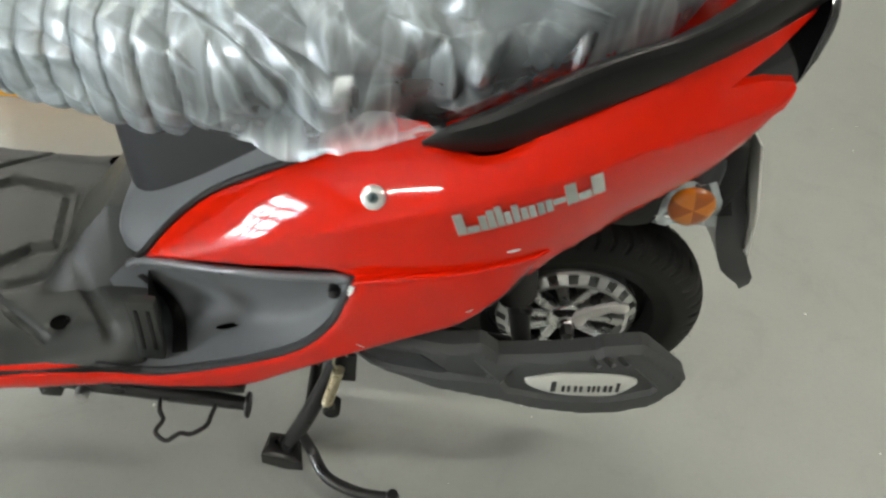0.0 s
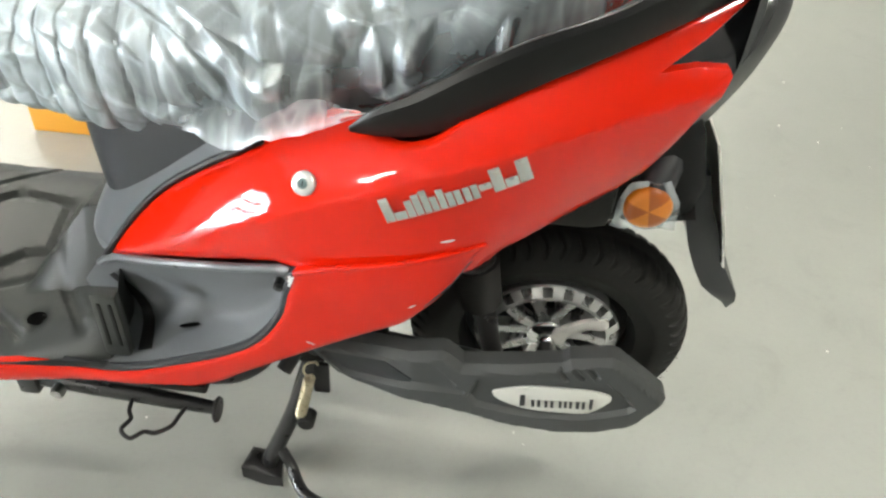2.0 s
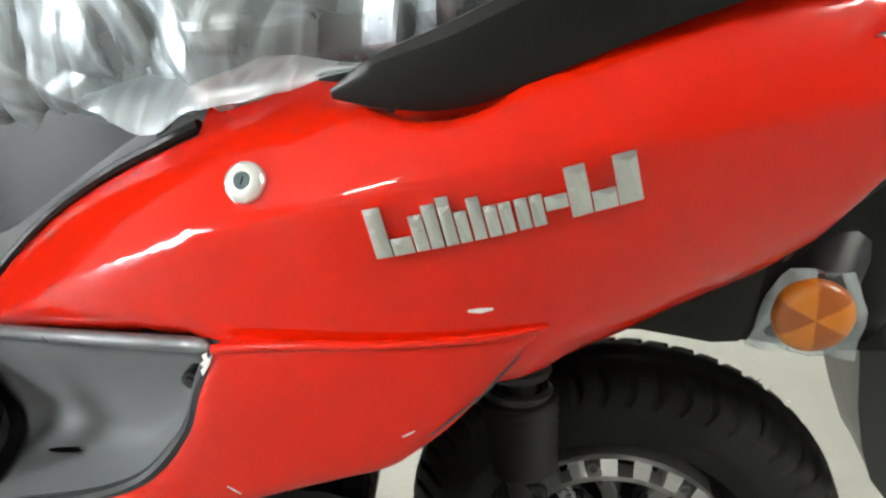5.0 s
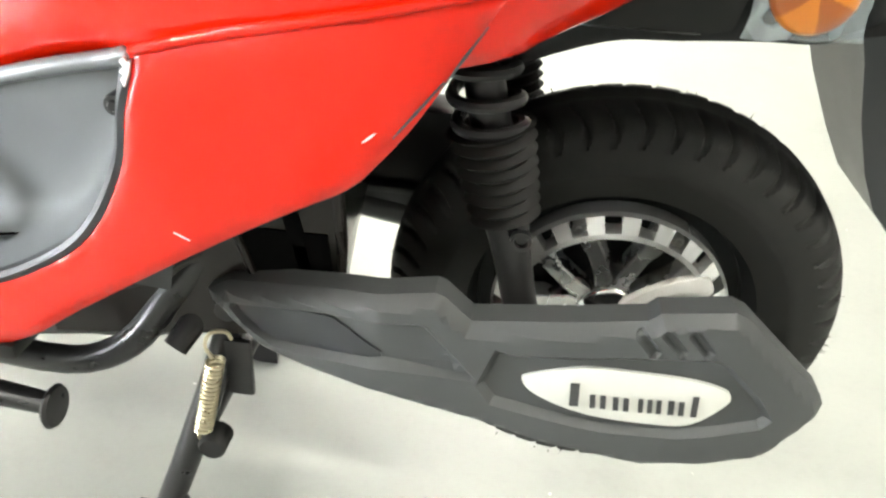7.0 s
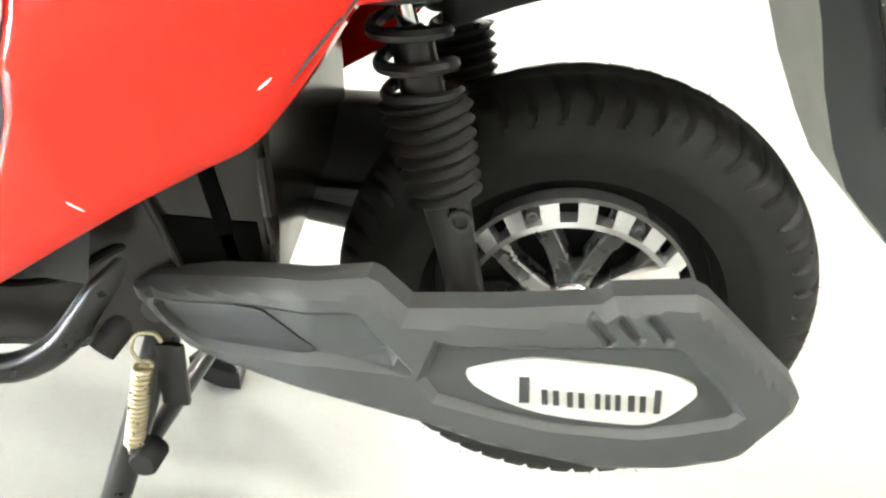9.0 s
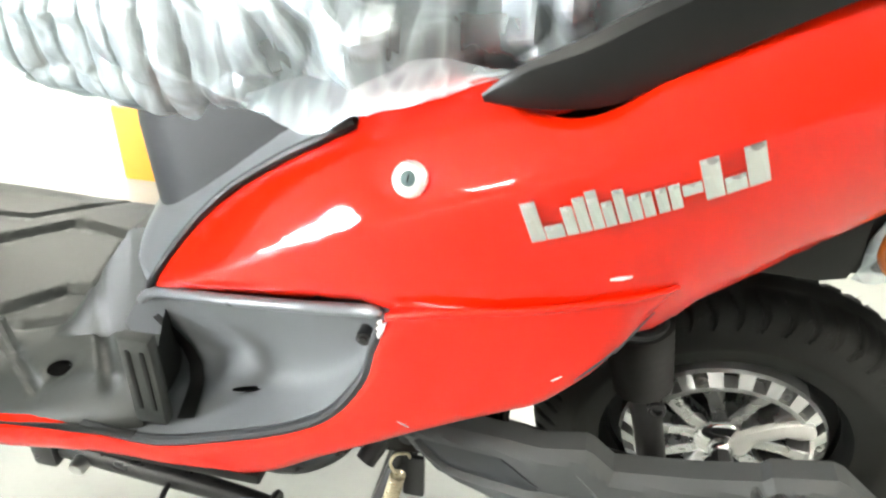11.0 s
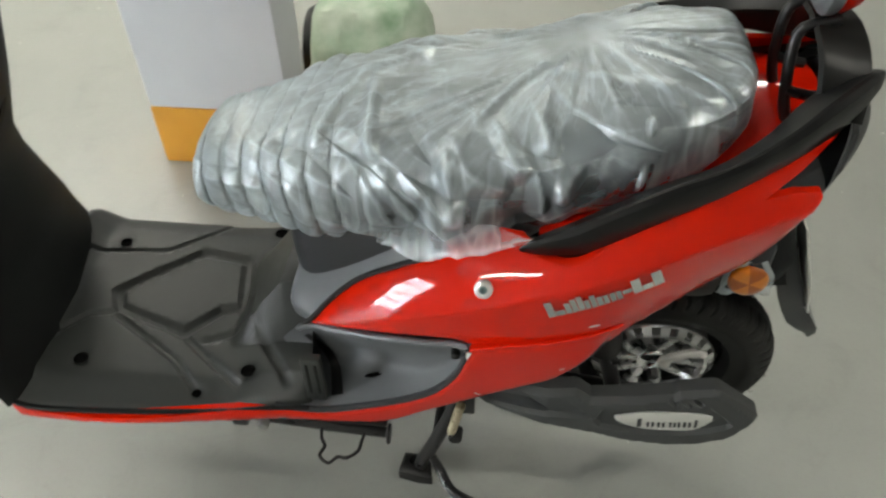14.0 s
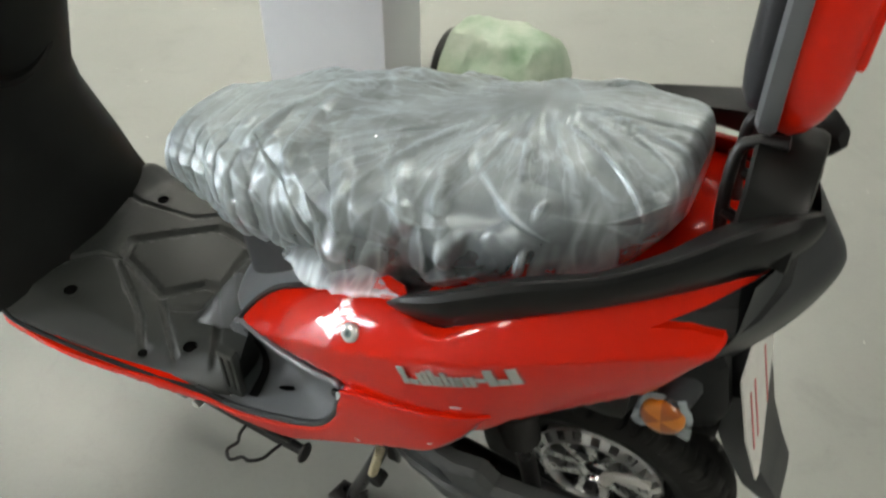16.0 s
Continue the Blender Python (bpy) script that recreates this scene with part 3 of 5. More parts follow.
def grey_trims():
    outer = [(-0.368, 0.739), (-0.43, 0.722), (-0.495, 0.69), (-0.555, 0.645), (-0.605, 0.59), (-0.638, 0.53), (-0.645, 0.475), (-0.628, 0.452)]
    inner = [(-0.598, 0.474), (-0.545, 0.549), (-0.491, 0.606), (-0.434, 0.653), (-0.388, 0.684), (-0.355, 0.704)]
    band = catmull(outer, 4) + catmull(inner, 4)
    both("shoulder_trim", sheet(band, on_flank(flank_up, 0.008), 0.02, 0.014, 0.008, 0.006), TRIM, "satin grey trim round the red panel")
    seam = catmull([(-0.613, 0.487), (-0.558, 0.564), (-0.504, 0.6225), (-0.445, 0.67), (-0.398, 0.7015), (-0.368, 0.7205)], 4)
    both("trim_seam", tube([(p[0], flank_up(*p) + 0.001, p[1]) for p in seam], 0.0045, 8, 1), BLACK, "dark seam between trim and red panel")
    # the hollow step between the two red panels
    rim = catmull([(-0.326, -0.246, 0.592), (-0.336, -0.246, 0.563), (-0.349, -0.24, 0.517), (-0.383, -0.234, 0.462), (-0.425, -0.231, 0.429), (-0.482, -0.229, 0.402), (-0.578, -0.226, 0.368), (-0.66, -0.224, 0.368)], 4)
    root = catmull([(-0.330, -0.243, 0.594), (-0.35, -0.232, 0.586), (-0.402, -0.222, 0.572), (-0.482, -0.196, 0.545), (-0.548, -0.168, 0.519), (-0.608, -0.138, 0.49), (-0.64, -0.128, 0.455), (-0.665, -0.12, 0.42)], 4)
    rim, root = np.array(rim), np.array(root)

    def hollow(i, s):
        """A point of the recess: i along its length, s from the outer rim over the floor and up the wall."""
        k = np.arange(len(rim))
        a = np.array([np.interp(i, k, rim[:, c]) for c in range(3)])
        b = np.array([np.interp(i, k, root[:, c]) for c in range(3)])
        size = min(1.0, np.linalg.norm(b - a) / 0.13)
        open_up = size ** 0.6
        crease = np.array((a[0] + 0.3 * (b[0] - a[0]), b[1] + 0.01 * open_up, a[2] + 0.004 * open_up))
        near, wall = crease + 0.4 * (a - crease), crease + 0.4 * (b - crease)
        if s < 0.35:
            return a + (near - a) * (s / 0.35)
        if s > 0.65:
            return wall + (b - wall) * ((s - 0.65) / 0.35)
        q = (s - 0.35) / 0.3
        return near * (1 - q) ** 2 + crease * (2 * q * (1 - q)) + wall * q * q

    both("step_recess", loft([[Vector(hollow(i, k / 20)) for k in range(21)] for i in range(len(rim))], closed=False), RECESS, "grey plastic step recess", 0.4)
    ledge = [tuple(np.array(p) + np.array((0, -0.004, -0.004))) for p in root[1:-6]]
    both("recess_lip", tube(ledge, [0.002] + [0.0058] * (len(ledge) - 1), 10, 1), TRIM, "satin grey lip along the top of the recess")
    hole = part("drain_hole", lathe([(0.0, -0.002), (0.009, -0.001), (0.011, 0.002)], 20, "z"), HOLE, scooter, "dark oval hole in the recess")
    hole.location, hole.scale = Vector(hollow(19.6, 0.3)) + Vector((0, -0.003, 0.0065)), (1.4, 0.7, 0.5)
    hole.rotation_euler = (math.radians(-25), 0, math.radians(20))
    flake = [(0.001, 0.573), (-0.002, 0.577), (-0.0005, 0.58), (-0.004, 0.5815), (-0.002, 0.585), (-0.005, 0.588), (-0.002, 0.591), (0.0, 0.588), (0.0022, 0.59), (0.0024, 0.581)]
    flake = [(float(np.interp(z, [0.563, 0.592], [-0.336, -0.327])) + dx, z) for dx, z in flake]
    part("paint_chip", sheet(sharp(flake, 0.004), on_flank(flank_low, -0.0015), 0.002, 0.0006, 0.0004, 0.006), PAPER, scooter, "flaked pale paint at the panel's corner")
    # black sheet laid over the recess; the deep pocket's shade is its colour
    dark = [[Vector(hollow(i, 0.15 + 0.7 * k / 8) + np.array((0, -0.004, 0.003))) for k in range(9)] for i in np.linspace(22.4, 23.3, 6)]
    both("pocket_shade", loft(dark, closed=False), BLACK, "black sheet for the shade of the deep pocket behind the tab")
    for s in (0, 1):
        bm = tube([tuple(p + np.array((0, -0.003, 0.002))) for p in rim[2:]], 0.0055, 8, 1)
        part("recess_rim", bm if not s else mirrored(bm), GREY, scooter, "dark grey rounded edge")
    tab = part("vent_tab", block((0.034, 0.016, 0.11), (-0.590, -0.205, 0.428), 0.004), BOARD, scooter, "upright tab with two slots")
    for dx in (-0.007, 0.008):
        part("slot", block((0.005, 0.004, 0.075), (-0.590 + dx, -0.2125, 0.432), 0.001), BLACK, tab, "dark slot")
    screw = part("panel_screw", lathe([(0.0, -0.2515), (0.003, -0.2515), (0.004, -0.25), (0.0065, -0.2495), (0.0072, -0.247), (0.0072, -0.23)], 20), IRON, scooter, "dark recessed screw")
    screw.location = (-0.351, 0.012, 0.553)


def footboard():
    """The floor of the scooter, with raised ribs in a hexagon and two sweeping curves."""
    outline = catmull([(-1.17, -0.19), (-1.13, -0.25), (-0.95, -0.252), (-0.74, -0.236), (-0.62, -0.221)], 5) + [np.array(p) for p in [(-0.6, -0.213), (-0.6, 0.215)]] + \
        catmull([(-0.62, 0.222), (-0.74, 0.222), (-0.95, 0.226), (-1.13, 0.226), (-1.165, 0.2)], 5)
    # sunken seams: their lines, half width and depth
    seams = [
        ([(-1.15, 0.105), (-1.09, 0.111), (-0.972, 0.121), (-0.891, 0.183), (-0.86, 0.23)], 0.006, 0.005),
        ([(-1.032, 0.006), (-0.964, 0.065), (-0.897, 0.122), (-0.80, 0.105), (-0.774, -0.022), (-0.814, -0.026), (-0.871, -0.086), (-1.015, -0.036), (-1.032, 0.006)], 0.011, 0.010),
        ([(-1.12, -0.2), (-1.125, -0.17), (-1.113, -0.103), (-1.067, -0.057), (-1.02, -0.046)], 0.007, 0.006),
        ([(-1.018, -0.053), (-0.938, -0.101), (-0.868, -0.146), (-0.812, -0.203)], 0.007, 0.006),
        ([(-0.865, -0.094), (-0.807, -0.141), (-0.732, -0.198)], 0.007, 0.006),
        ([(-0.827, -0.103), (-0.76, -0.077), (-0.742, -0.064)], 0.007, 0.005),
        ([(-0.75, -0.029), (-0.709, -0.105), (-0.645, -0.19)], 0.009, 0.006),
    ]

    def line_distance(p, line):
        best = np.full(len(p), 9.0)
        for a, b in zip(line, line[1:]):
            a, b = np.array(a), np.array(b)
            t = np.clip(((p - a) @ (b - a)) / ((b - a) @ (b - a)), 0, 1)
            best = np.minimum(best, np.hypot(*(p - a - t[:, None] * (b - a)).T))
        return best

    def relief(p):
        h = np.zeros(len(p))
        for line, w, deep in seams:
            h = np.maximum(h, deep * (1 - smoothstep(w * 0.4, w * 1.3, line_distance(p, line))))
        for cx, cy, rad in HOLES:
            d = np.hypot(p[:, 0] - cx, p[:, 1] - cy)
            h += 0.006 * (1 - smoothstep(rad, rad + 0.005, d))
        return h

    creases = []
    for line, w, deep in seams:
        for a, b in zip(line, line[1:]):
            a, b = np.array(a), np.array(b)
            nrm = np.array((a[1] - b[1], b[0] - a[0])) / np.linalg.norm(b - a)
            k = max(2, int(np.linalg.norm(b - a) / 0.006))
            for j in range(1, k):
                for off in (-1.3, -0.85, -0.4, 0.4, 0.85, 1.3):
                    creases.append(a + (b - a) * j / k + nrm * w * off)
    # crisp edges of the tunnel that rises to the seat panel
    for u in np.arange(-0.775, -0.61, 0.006):
        creases += [np.array((u, v)) for v in (-0.115, -0.075, 0.095, 0.135)]
    creases += [np.array((u, v)) for u in (-0.775, -0.665) for v in np.arange(-0.112, 0.133, 0.006)]
    creases = [c for c in creases if edge_distance([tuple(q) for q in outline], [c])[0] > 0.006]

    def place(u, v, d):
        z = 0.363 + 0.045 * float(smoothstep(-0.82, -0.6, u)) + 0.05 * float(smoothstep(-1.1, -1.19, u)) + 0.006 * math.cos((v - YC) * 6)
        z += 0.11 * min(1.0, max(0.0, (u + 0.775) / 0.11)) * min(1.0, max(0.0, (0.125 - abs(v - 0.01)) / 0.04))
        edge = abs(v) - 0.18
        z -= 0.014 * max(0.0, edge / 0.05) * float(smoothstep(-0.55, -0.75, u)) + 0.05 * max(0.0, edge / 0.05) * (1 - float(smoothstep(-0.55, -0.75, u)))
        return Vector((u, v, z - d))

    board = part("footboard", sheet(outline, place, 0.02, 0.012, 0.006, 0.009, relief, 2, creases), BOARD, scooter, "dark grey ribbed plastic footboard")
    part("board_seal", tube([(-0.6, -0.228, 0.37), (-0.66, -0.2315, 0.368), (-0.74, -0.241, 0.362), (-0.85, -0.25, 0.358), (-0.95, -0.256, 0.355), (-1.08, -0.258, 0.350), (-1.14, -0.245, 0.350)], 0.0048, 8, 5), BLACK, scooter, "black rubber seal along the footboard")
    part("board_base", block((0.66, 0.43, 0.014), (-0.80, -0.015, 0.338), 0.004), BLACK, scooter, "black plate under the footboard")
    for cx, cy, rad in HOLES:
        ob = part("screw_hole", lathe([(0.0, -0.001), (rad * 0.9, 0.0), (rad * 1.1, 0.003)], 18, "z"), HOLE, board, "dark screw hole")
        ob.location = place(cx, cy, 0.0025)


HOLES = [(-1.07, 0.137, 0.011), (-1.038, -0.158, 0.012), (-0.72, -0.172, 0.012), (-0.808, -0.208, 0.008), (-0.75, 0.18, 0.012)]


def seat_post():
    """The dark box under the seat that closes the body behind the rider's feet."""
    plan = catmull([(-0.36, -0.155), (-0.46, -0.142), (-0.56, -0.115), (-0.62, -0.085), (-0.648, -0.03), (-0.652, YC)], 4)
    plan += [np.array((p[0], 2 * YC - p[1])) for p in plan[-2::-1]]
    rings = []
    for z, push in ((0.36, -0.05), (0.40, -0.022), (0.45, 0.0), (0.55, 0.006), (0.64, 0.0), (0.70, 0.002), (0.722, 0.0)):
        rings.append([Vector((p[0] + push * (1 if p[0] < -0.5 else 0.3), p[1], z)) for p in plan])
    part("seat_post", loft(rings, closed=False), GREY, scooter, "dark grey plastic panel under the seat")
    both("post_clip", block((0.012, 0.012, 0.026), (-0.405, -0.158, 0.708), 0.003), GREY, "small grey clip")
    part("inner_body", block((0.42, 0.30, 0.2), (-0.17, YC, 0.69), 0.03), BLACK, scooter, "black inner body")


def leg_shield():
    rows = [(0.34, -1.10), (0.38, -1.115), (0.43, -1.128), (0.50, -1.145), (0.57, -1.163), (0.64, -1.178), (0.70, -1.176), (0.82, -1.135), (0.94, -1.1), (1.05, -1.07)]
    rings = []
    for z, x in rows:
        row = []
        hw = np.interp(z, [0.34, 0.42, 0.5, 0.6, 0.75, 1.05], [0.262, 0.25, 0.232, 0.212, 0.18, 0.16])
        far = np.interp(z, [0.34, 0.42, 0.5, 0.6, 0.68, 0.81, 1.05], [0.215, 0.185, 0.165, 0.145, 0.128, 0.13, 0.13])
        for k in range(25):
            s = -1 + k / 12
            bulge = 0.05 * (1 - abs(s) ** 2.2) * float(smoothstep(0.42, 0.6, z)) - 0.03 * abs(s) ** 6
            row.append(Vector((x + bulge - (0.03 * s * float(smoothstep(0.5, 0.36, z)) if s > 0 else 0.0), s * (hw if s < 0 else far), z + 0.01 * s * s)))
        rings.append(row)
    bm = loft(rings, closed=False)
    bmesh.ops.solidify(bm, geom=bm.faces[:], thickness=0.02)
    part("leg_shield", bm, SHIELD, scooter, "black plastic leg shield")
    part("glove_pocket", lathe([(0.085, -0.02), (0.1, 0.0), (0.105, 0.014), (0.094, 0.016), (0.088, 0.004), (0.075, -0.03), (0.0, -0.035)], 32, "x", (-1.11, -0.05, 0.86)), BLACK, scooter, "black oval storage pocket")


def grab_rail():
    line = [(-0.266, -0.214, 0.764, 0.003), (-0.235, -0.213, 0.776, 0.017), (-0.19, -0.21, 0.792, 0.026), (-0.14, -0.205, 0.822, 0.027), (-0.085, -0.196, 0.851, 0.026), (-0.02, -0.182, 0.878, 0.023),
            (0.04, -0.153, 0.903, 0.027), (0.085, -0.12, 0.923, 0.034), (0.12, -0.093, 0.936, 0.035), (0.148, -0.072, 0.947, 0.025), (0.163, -0.061, 0.955, 0.012)]
    path = catmull(line, 6)
    shape = [(-1.0, 0.2), (-0.9, 0.75), (-0.65, 1.0), (-0.45, 1.0), (0.8, 0.45), (1.0, 0.28), (1.0, 0.1), (0.6, -0.85), (0.35, -1.0), (-0.5, -0.9)]
    rings = []
    for i, q in enumerate(path):
        t = Vector(path[min(i + 1, len(path) - 1)][:3] - path[max(i - 1, 0)][:3]).normalized()
        out = t.cross(Vector((0, 0, 1))).normalized()
        up = out.cross(t)
        rings.append([Vector(q[:3]) + out * (-a * q[3] * 0.78) + up * (b * q[3]) for a, b in shape])
    rail = loft(rings)
    mirror_rail = mirrored(rail)
    for bm in (rail, mirror_rail):
        part("grab_rail", bm, RAIL, scooter, "satin black grab rail", crisp=0.5)
    deck = []
    for i in range(22):
        x = -0.24 + i * 0.0175
        hw = np.interp(x, [-0.24, -0.05, 0.06, 0.13], [0.205, 0.195, 0.16, 0.10])
        z = np.interp(x, [-0.24, -0.05, 0.06, 0.13], [0.735, 0.808, 0.845, 0.862])
        deck.append([Vector((x, YC + s * hw, z + 0.03 * (1 - s * s))) for s in np.linspace(-1, 1, 15)])
    part("rear_deck", loft(deck, closed=False), RED, scooter, "glossy red deck behind the seat")
    # a broad strap rises from both rails and arches over behind the backrest, with a rolled lip along its rear edge
    arch = catmull([(-0.104, 0.925), (-0.093, 0.955), (-0.072, 0.983), (-0.04, 1.0), (0.0, 1.006)], 6)
    arch = [(y, z) for y, z in arch] + [(2 * YC - 0.04 - y, z) for y, z in arch[-2::-1]]
    rings = []
    for i, (y, z) in enumerate(arch):
        a, b = arch[max(i - 1, 0)], arch[min(i + 1, len(arch) - 1)]
        t = Vector((0, b[0] - a[0], b[1] - a[1])).normalized()
        n = Vector((0, -t.z, t.y))
        front, rear = 0.076 + 0.008 * abs(t.z), 0.146
        c = Vector((0, y, z))
        prof = ((front, -0.004), (front + 0.004, 0.003), (front + 0.02, 0.005), (rear - 0.02, 0.003), (rear - 0.008, 0.006), (rear, 0.004), (rear + 0.002, -0.002), (rear - 0.004, -0.007), (front + 0.02, -0.006))
        rings.append([c + Vector((x, 0, 0)) + n * o - Vector((0, 0, 0.25 * (x - front))) for x, o in prof])
    part("rail_bridge", loft(rings), BLACK, scooter, "broad black strap arching between the rails", crisp=0.6)


def backrest():
    def slab(dx0, dx1, hw, z0, z1, rnd, mat, label, name, profile, swell=0.0):
        rings = []
        for share, sh in profile:
            x = dx0 + (dx1 - dx0) * share
            ring = []
            for k in range(28):
                a = 2 * math.pi * k / 28
                c, s = math.cos(a), math.sin(a)
                u = math.copysign(abs(c) ** rnd, c) * hw * sh
                w = math.copysign(abs(s) ** rnd, s) * (z1 - z0) / 2 * sh
                z = (z0 + z1) / 2 + w
                ring.append(Vector((x + (lean + swell * (x - dx0) / (dx1 - dx0)) * (z - z0), YC + u, z)))
            rings.append(ring)
        return part(name, loft(rings), mat, rest, label)

    lean = -0.03
    rest = new("backrest")
    rest.parent = scooter
    rest.location = (0, 0, 0)
    slab(0.047, 0.08, 0.082, 1.035, 1.29, 0.45, SEATFABRIC, "dark padded cushion", "pad", ((0, 0.72), (0.12, 0.88), (0.4, 0.98), (0.7, 1.0), (1, 0.96)))
    slab(0.072, 0.094, 0.093, 1.012, 1.30, 0.45, TRIM, "satin grey trim strip", "trim_strip", ((0, 0.93), (0.25, 0.98), (0.75, 0.98), (1, 0.95)))
    slab(0.09, 0.14, 0.086, 1.01, 1.29, 0.62, RED, "glossy red shell", "shell", ((0, 0.98), (0.3, 1.0), (0.55, 0.95), (0.8, 0.84), (0.95, 0.7), (1, 0.55)), 0.06)
    part("lamp_lens", block((0.016, 0.1, 0.09), (0.141, YC - 0.01, 1.15), 0.006), RED, rest, "dark red lens")
    for y, bend in ((-0.04, 0.015), (0.043, -0.006)):
        part("bracket", tube([(0.076, y - 0.004, 0.872), (0.068, y, 0.9), (0.063, y + bend * 0.5, 0.945), (0.064, y + bend, 0.985), (0.078, y + bend, 1.0), (0.11, y + bend, 1.008)], 0.0075, 10, 5), IRON, rest, "black steel bracket")
        part("bracket_arm", tube([(0.066, y, 0.915), (0.085, y, 0.909), (0.11, y, 0.905)], 0.007, 8, 4), IRON, rest, "black steel bracket")


def tail():
    mid = catmull([(0.165, 0.905), (0.19, 0.882), (0.21, 0.85), (0.199, 0.79), (0.176, 0.73), (0.138, 0.655)], 5)
    side = catmull([(0.125, 0.902), (0.125, 0.862), (0.122, 0.818), (0.1, 0.772), (0.075, 0.72), (0.05, 0.66)], 5)
    rings = []
    for m, s in zip(mid, side):
        row = []
        for k in range(25):
            u = -1 + k / 12
            w = abs(u) ** 1.5
            p = m + (s - m) * w
            row.append(Vector((p[0], YC + u * (0.152 - 0.035 * float(smoothstep(0.8, 0.66, p[1]))), p[1])))
        rings.append(row)
    part("tail_shell", loft(rings, closed=False), GREY, scooter, "dark grey tail shell")
    lens = [(0.04, 0.831), (0.088, 0.862), (0.155, 0.910), (0.158, 0.88), (0.142, 0.845), (0.12, 0.822)]
    both("tail_lens", sheet(sharp(lens, 0.01), lambda u, v, d: Vector((u, flank_up(u, v) + 0.014 + d, v)), 0.02, 0.004, 0.002, 0.01), SMOKE, "smoked dark tail lens")
    fender = [np.array(p) for p in [(-0.12, 0.62), (-0.02, 0.65), (0.05, 0.70), (0.1, 0.77), (0.13, 0.72), (0.15, 0.64)]] + catmull([(0.14, 0.60), (0.105, 0.586), (0.06, 0.585), (0.0, 0.582), (-0.05, 0.577), (-0.115, 0.553)], 4)
    # FENDER here is the grey plastic darkened: shade under the tail put into colour
    both("fender_side", sheet(fender, lambda u, v, d: Vector((u, -0.098 + 0.10 * max(0, u) + d, v)), 0.02, 0.012, 0.008, 0.016), FENDER, "dark grey mudguard side")
    roof = []
    for i in range(15):
        x = -0.12 + i * 0.019
        z = np.interp(x, [-0.12, 0.0, 0.1, 0.15], [0.612, 0.612, 0.61, 0.62])
        roof.append([Vector((x, YC + s * 0.11, z - 0.02 * abs(s) ** 4)) for s in np.linspace(-1, 1, 9)])
    part("fender_roof", loft(roof, closed=False), BLACK, scooter, "black mudguard roof")
    # number plate carrier hanging behind the wheel
    st = [(0.142, 0.645, 0.086, 0.040), (0.155, 0.60, 0.088, 0.042), (0.172, 0.56, 0.085, 0.045), (0.19, 0.51, 0.072, 0.046), (0.215, 0.46, 0.058, 0.05), (0.236, 0.425, 0.052, 0.052), (0.248, 0.405, 0.046, 0.038), (0.258, 0.381, 0.034, 0.010)]
    rings = []
    for x, z, hw, dp in st:
        rings.append([Vector((x + a * dp, 0.03 + b * hw, z - a * 0.012)) for a, b in ((0, -1), (-0.55, -0.96), (-0.5, -0.5), (-0.5, 0.5), (-0.55, 0.96), (0, 1), (0.5, 0.9), (0.5, 0), (0.5, -0.9))])
    part("plate_carrier", loft(rings), GREY, scooter, "dark grey mud flap tapering to a point")
    pl = [(-0.085, 0.70), (0.09, 0.70), (0.09, 0.61), (-0.04, 0.487), (-0.062, 0.495), (-0.09, 0.60)]
    plate = part("number_plate", sheet(sharp(pl, 0.02), lambda u, v, d: Vector((0.159 + 0.32 * (0.68 - v) - d, 0.01 + u, v)), 0.003, 0.002, 0.0005, 0.03), PAPER, scooter, "white pointed plate with red lines")
    for u in (-0.06, -0.035, 0.03):
        part("red_line", sheet(sharp([(u, 0.655), (u + 0.006, 0.655), (u + 0.012 * 0, 0.56), (u - 0.006, 0.56)], 0.02), lambda a, b, d: Vector((0.1605 + 0.32 * (0.68 - b) - d, 0.01 + a, b)), 0.001, 0.001, 0.0, 0.03), REDINK, plate, "thin red line")
    # reflectors on both sides
    for s in (0, 1):
        def put(bm):
            return mirrored(bm) if s else bm
        arm = part("reflector_arm", put(tube([(0.095, -0.07, 0.675), (0.084, -0.092, 0.65), (0.079, -0.104, 0.636)], [0.024, 0.024, 0.02], 12, 3)), GREY, scooter, "dark reflector arm")
        part("reflector", put(lathe([(0.0, -0.008), (0.018, -0.0075), (0.026, -0.005), (0.0295, 0.0), (0.029, 0.006), (0.0, 0.006)], 40, "y", (0.077, -0.116, 0.629))), AMBER, arm, "round amber reflector")
        wrap = sharp([(0.038, 0.592), (0.117, 0.597), (0.114, 0.638), (0.098, 0.665), (0.052, 0.662), (0.042, 0.638)], 0.008)
        part("reflector_wrap", put(sheet(wrap, lambda u, v, d: Vector((u, -0.112 + d + 0.004 * math.sin(u * 210) * math.cos(v * 160), v)), 0.001, 0.003, 0.001, 0.008)), CLEARFILM, arm, "torn clear wrapping film")


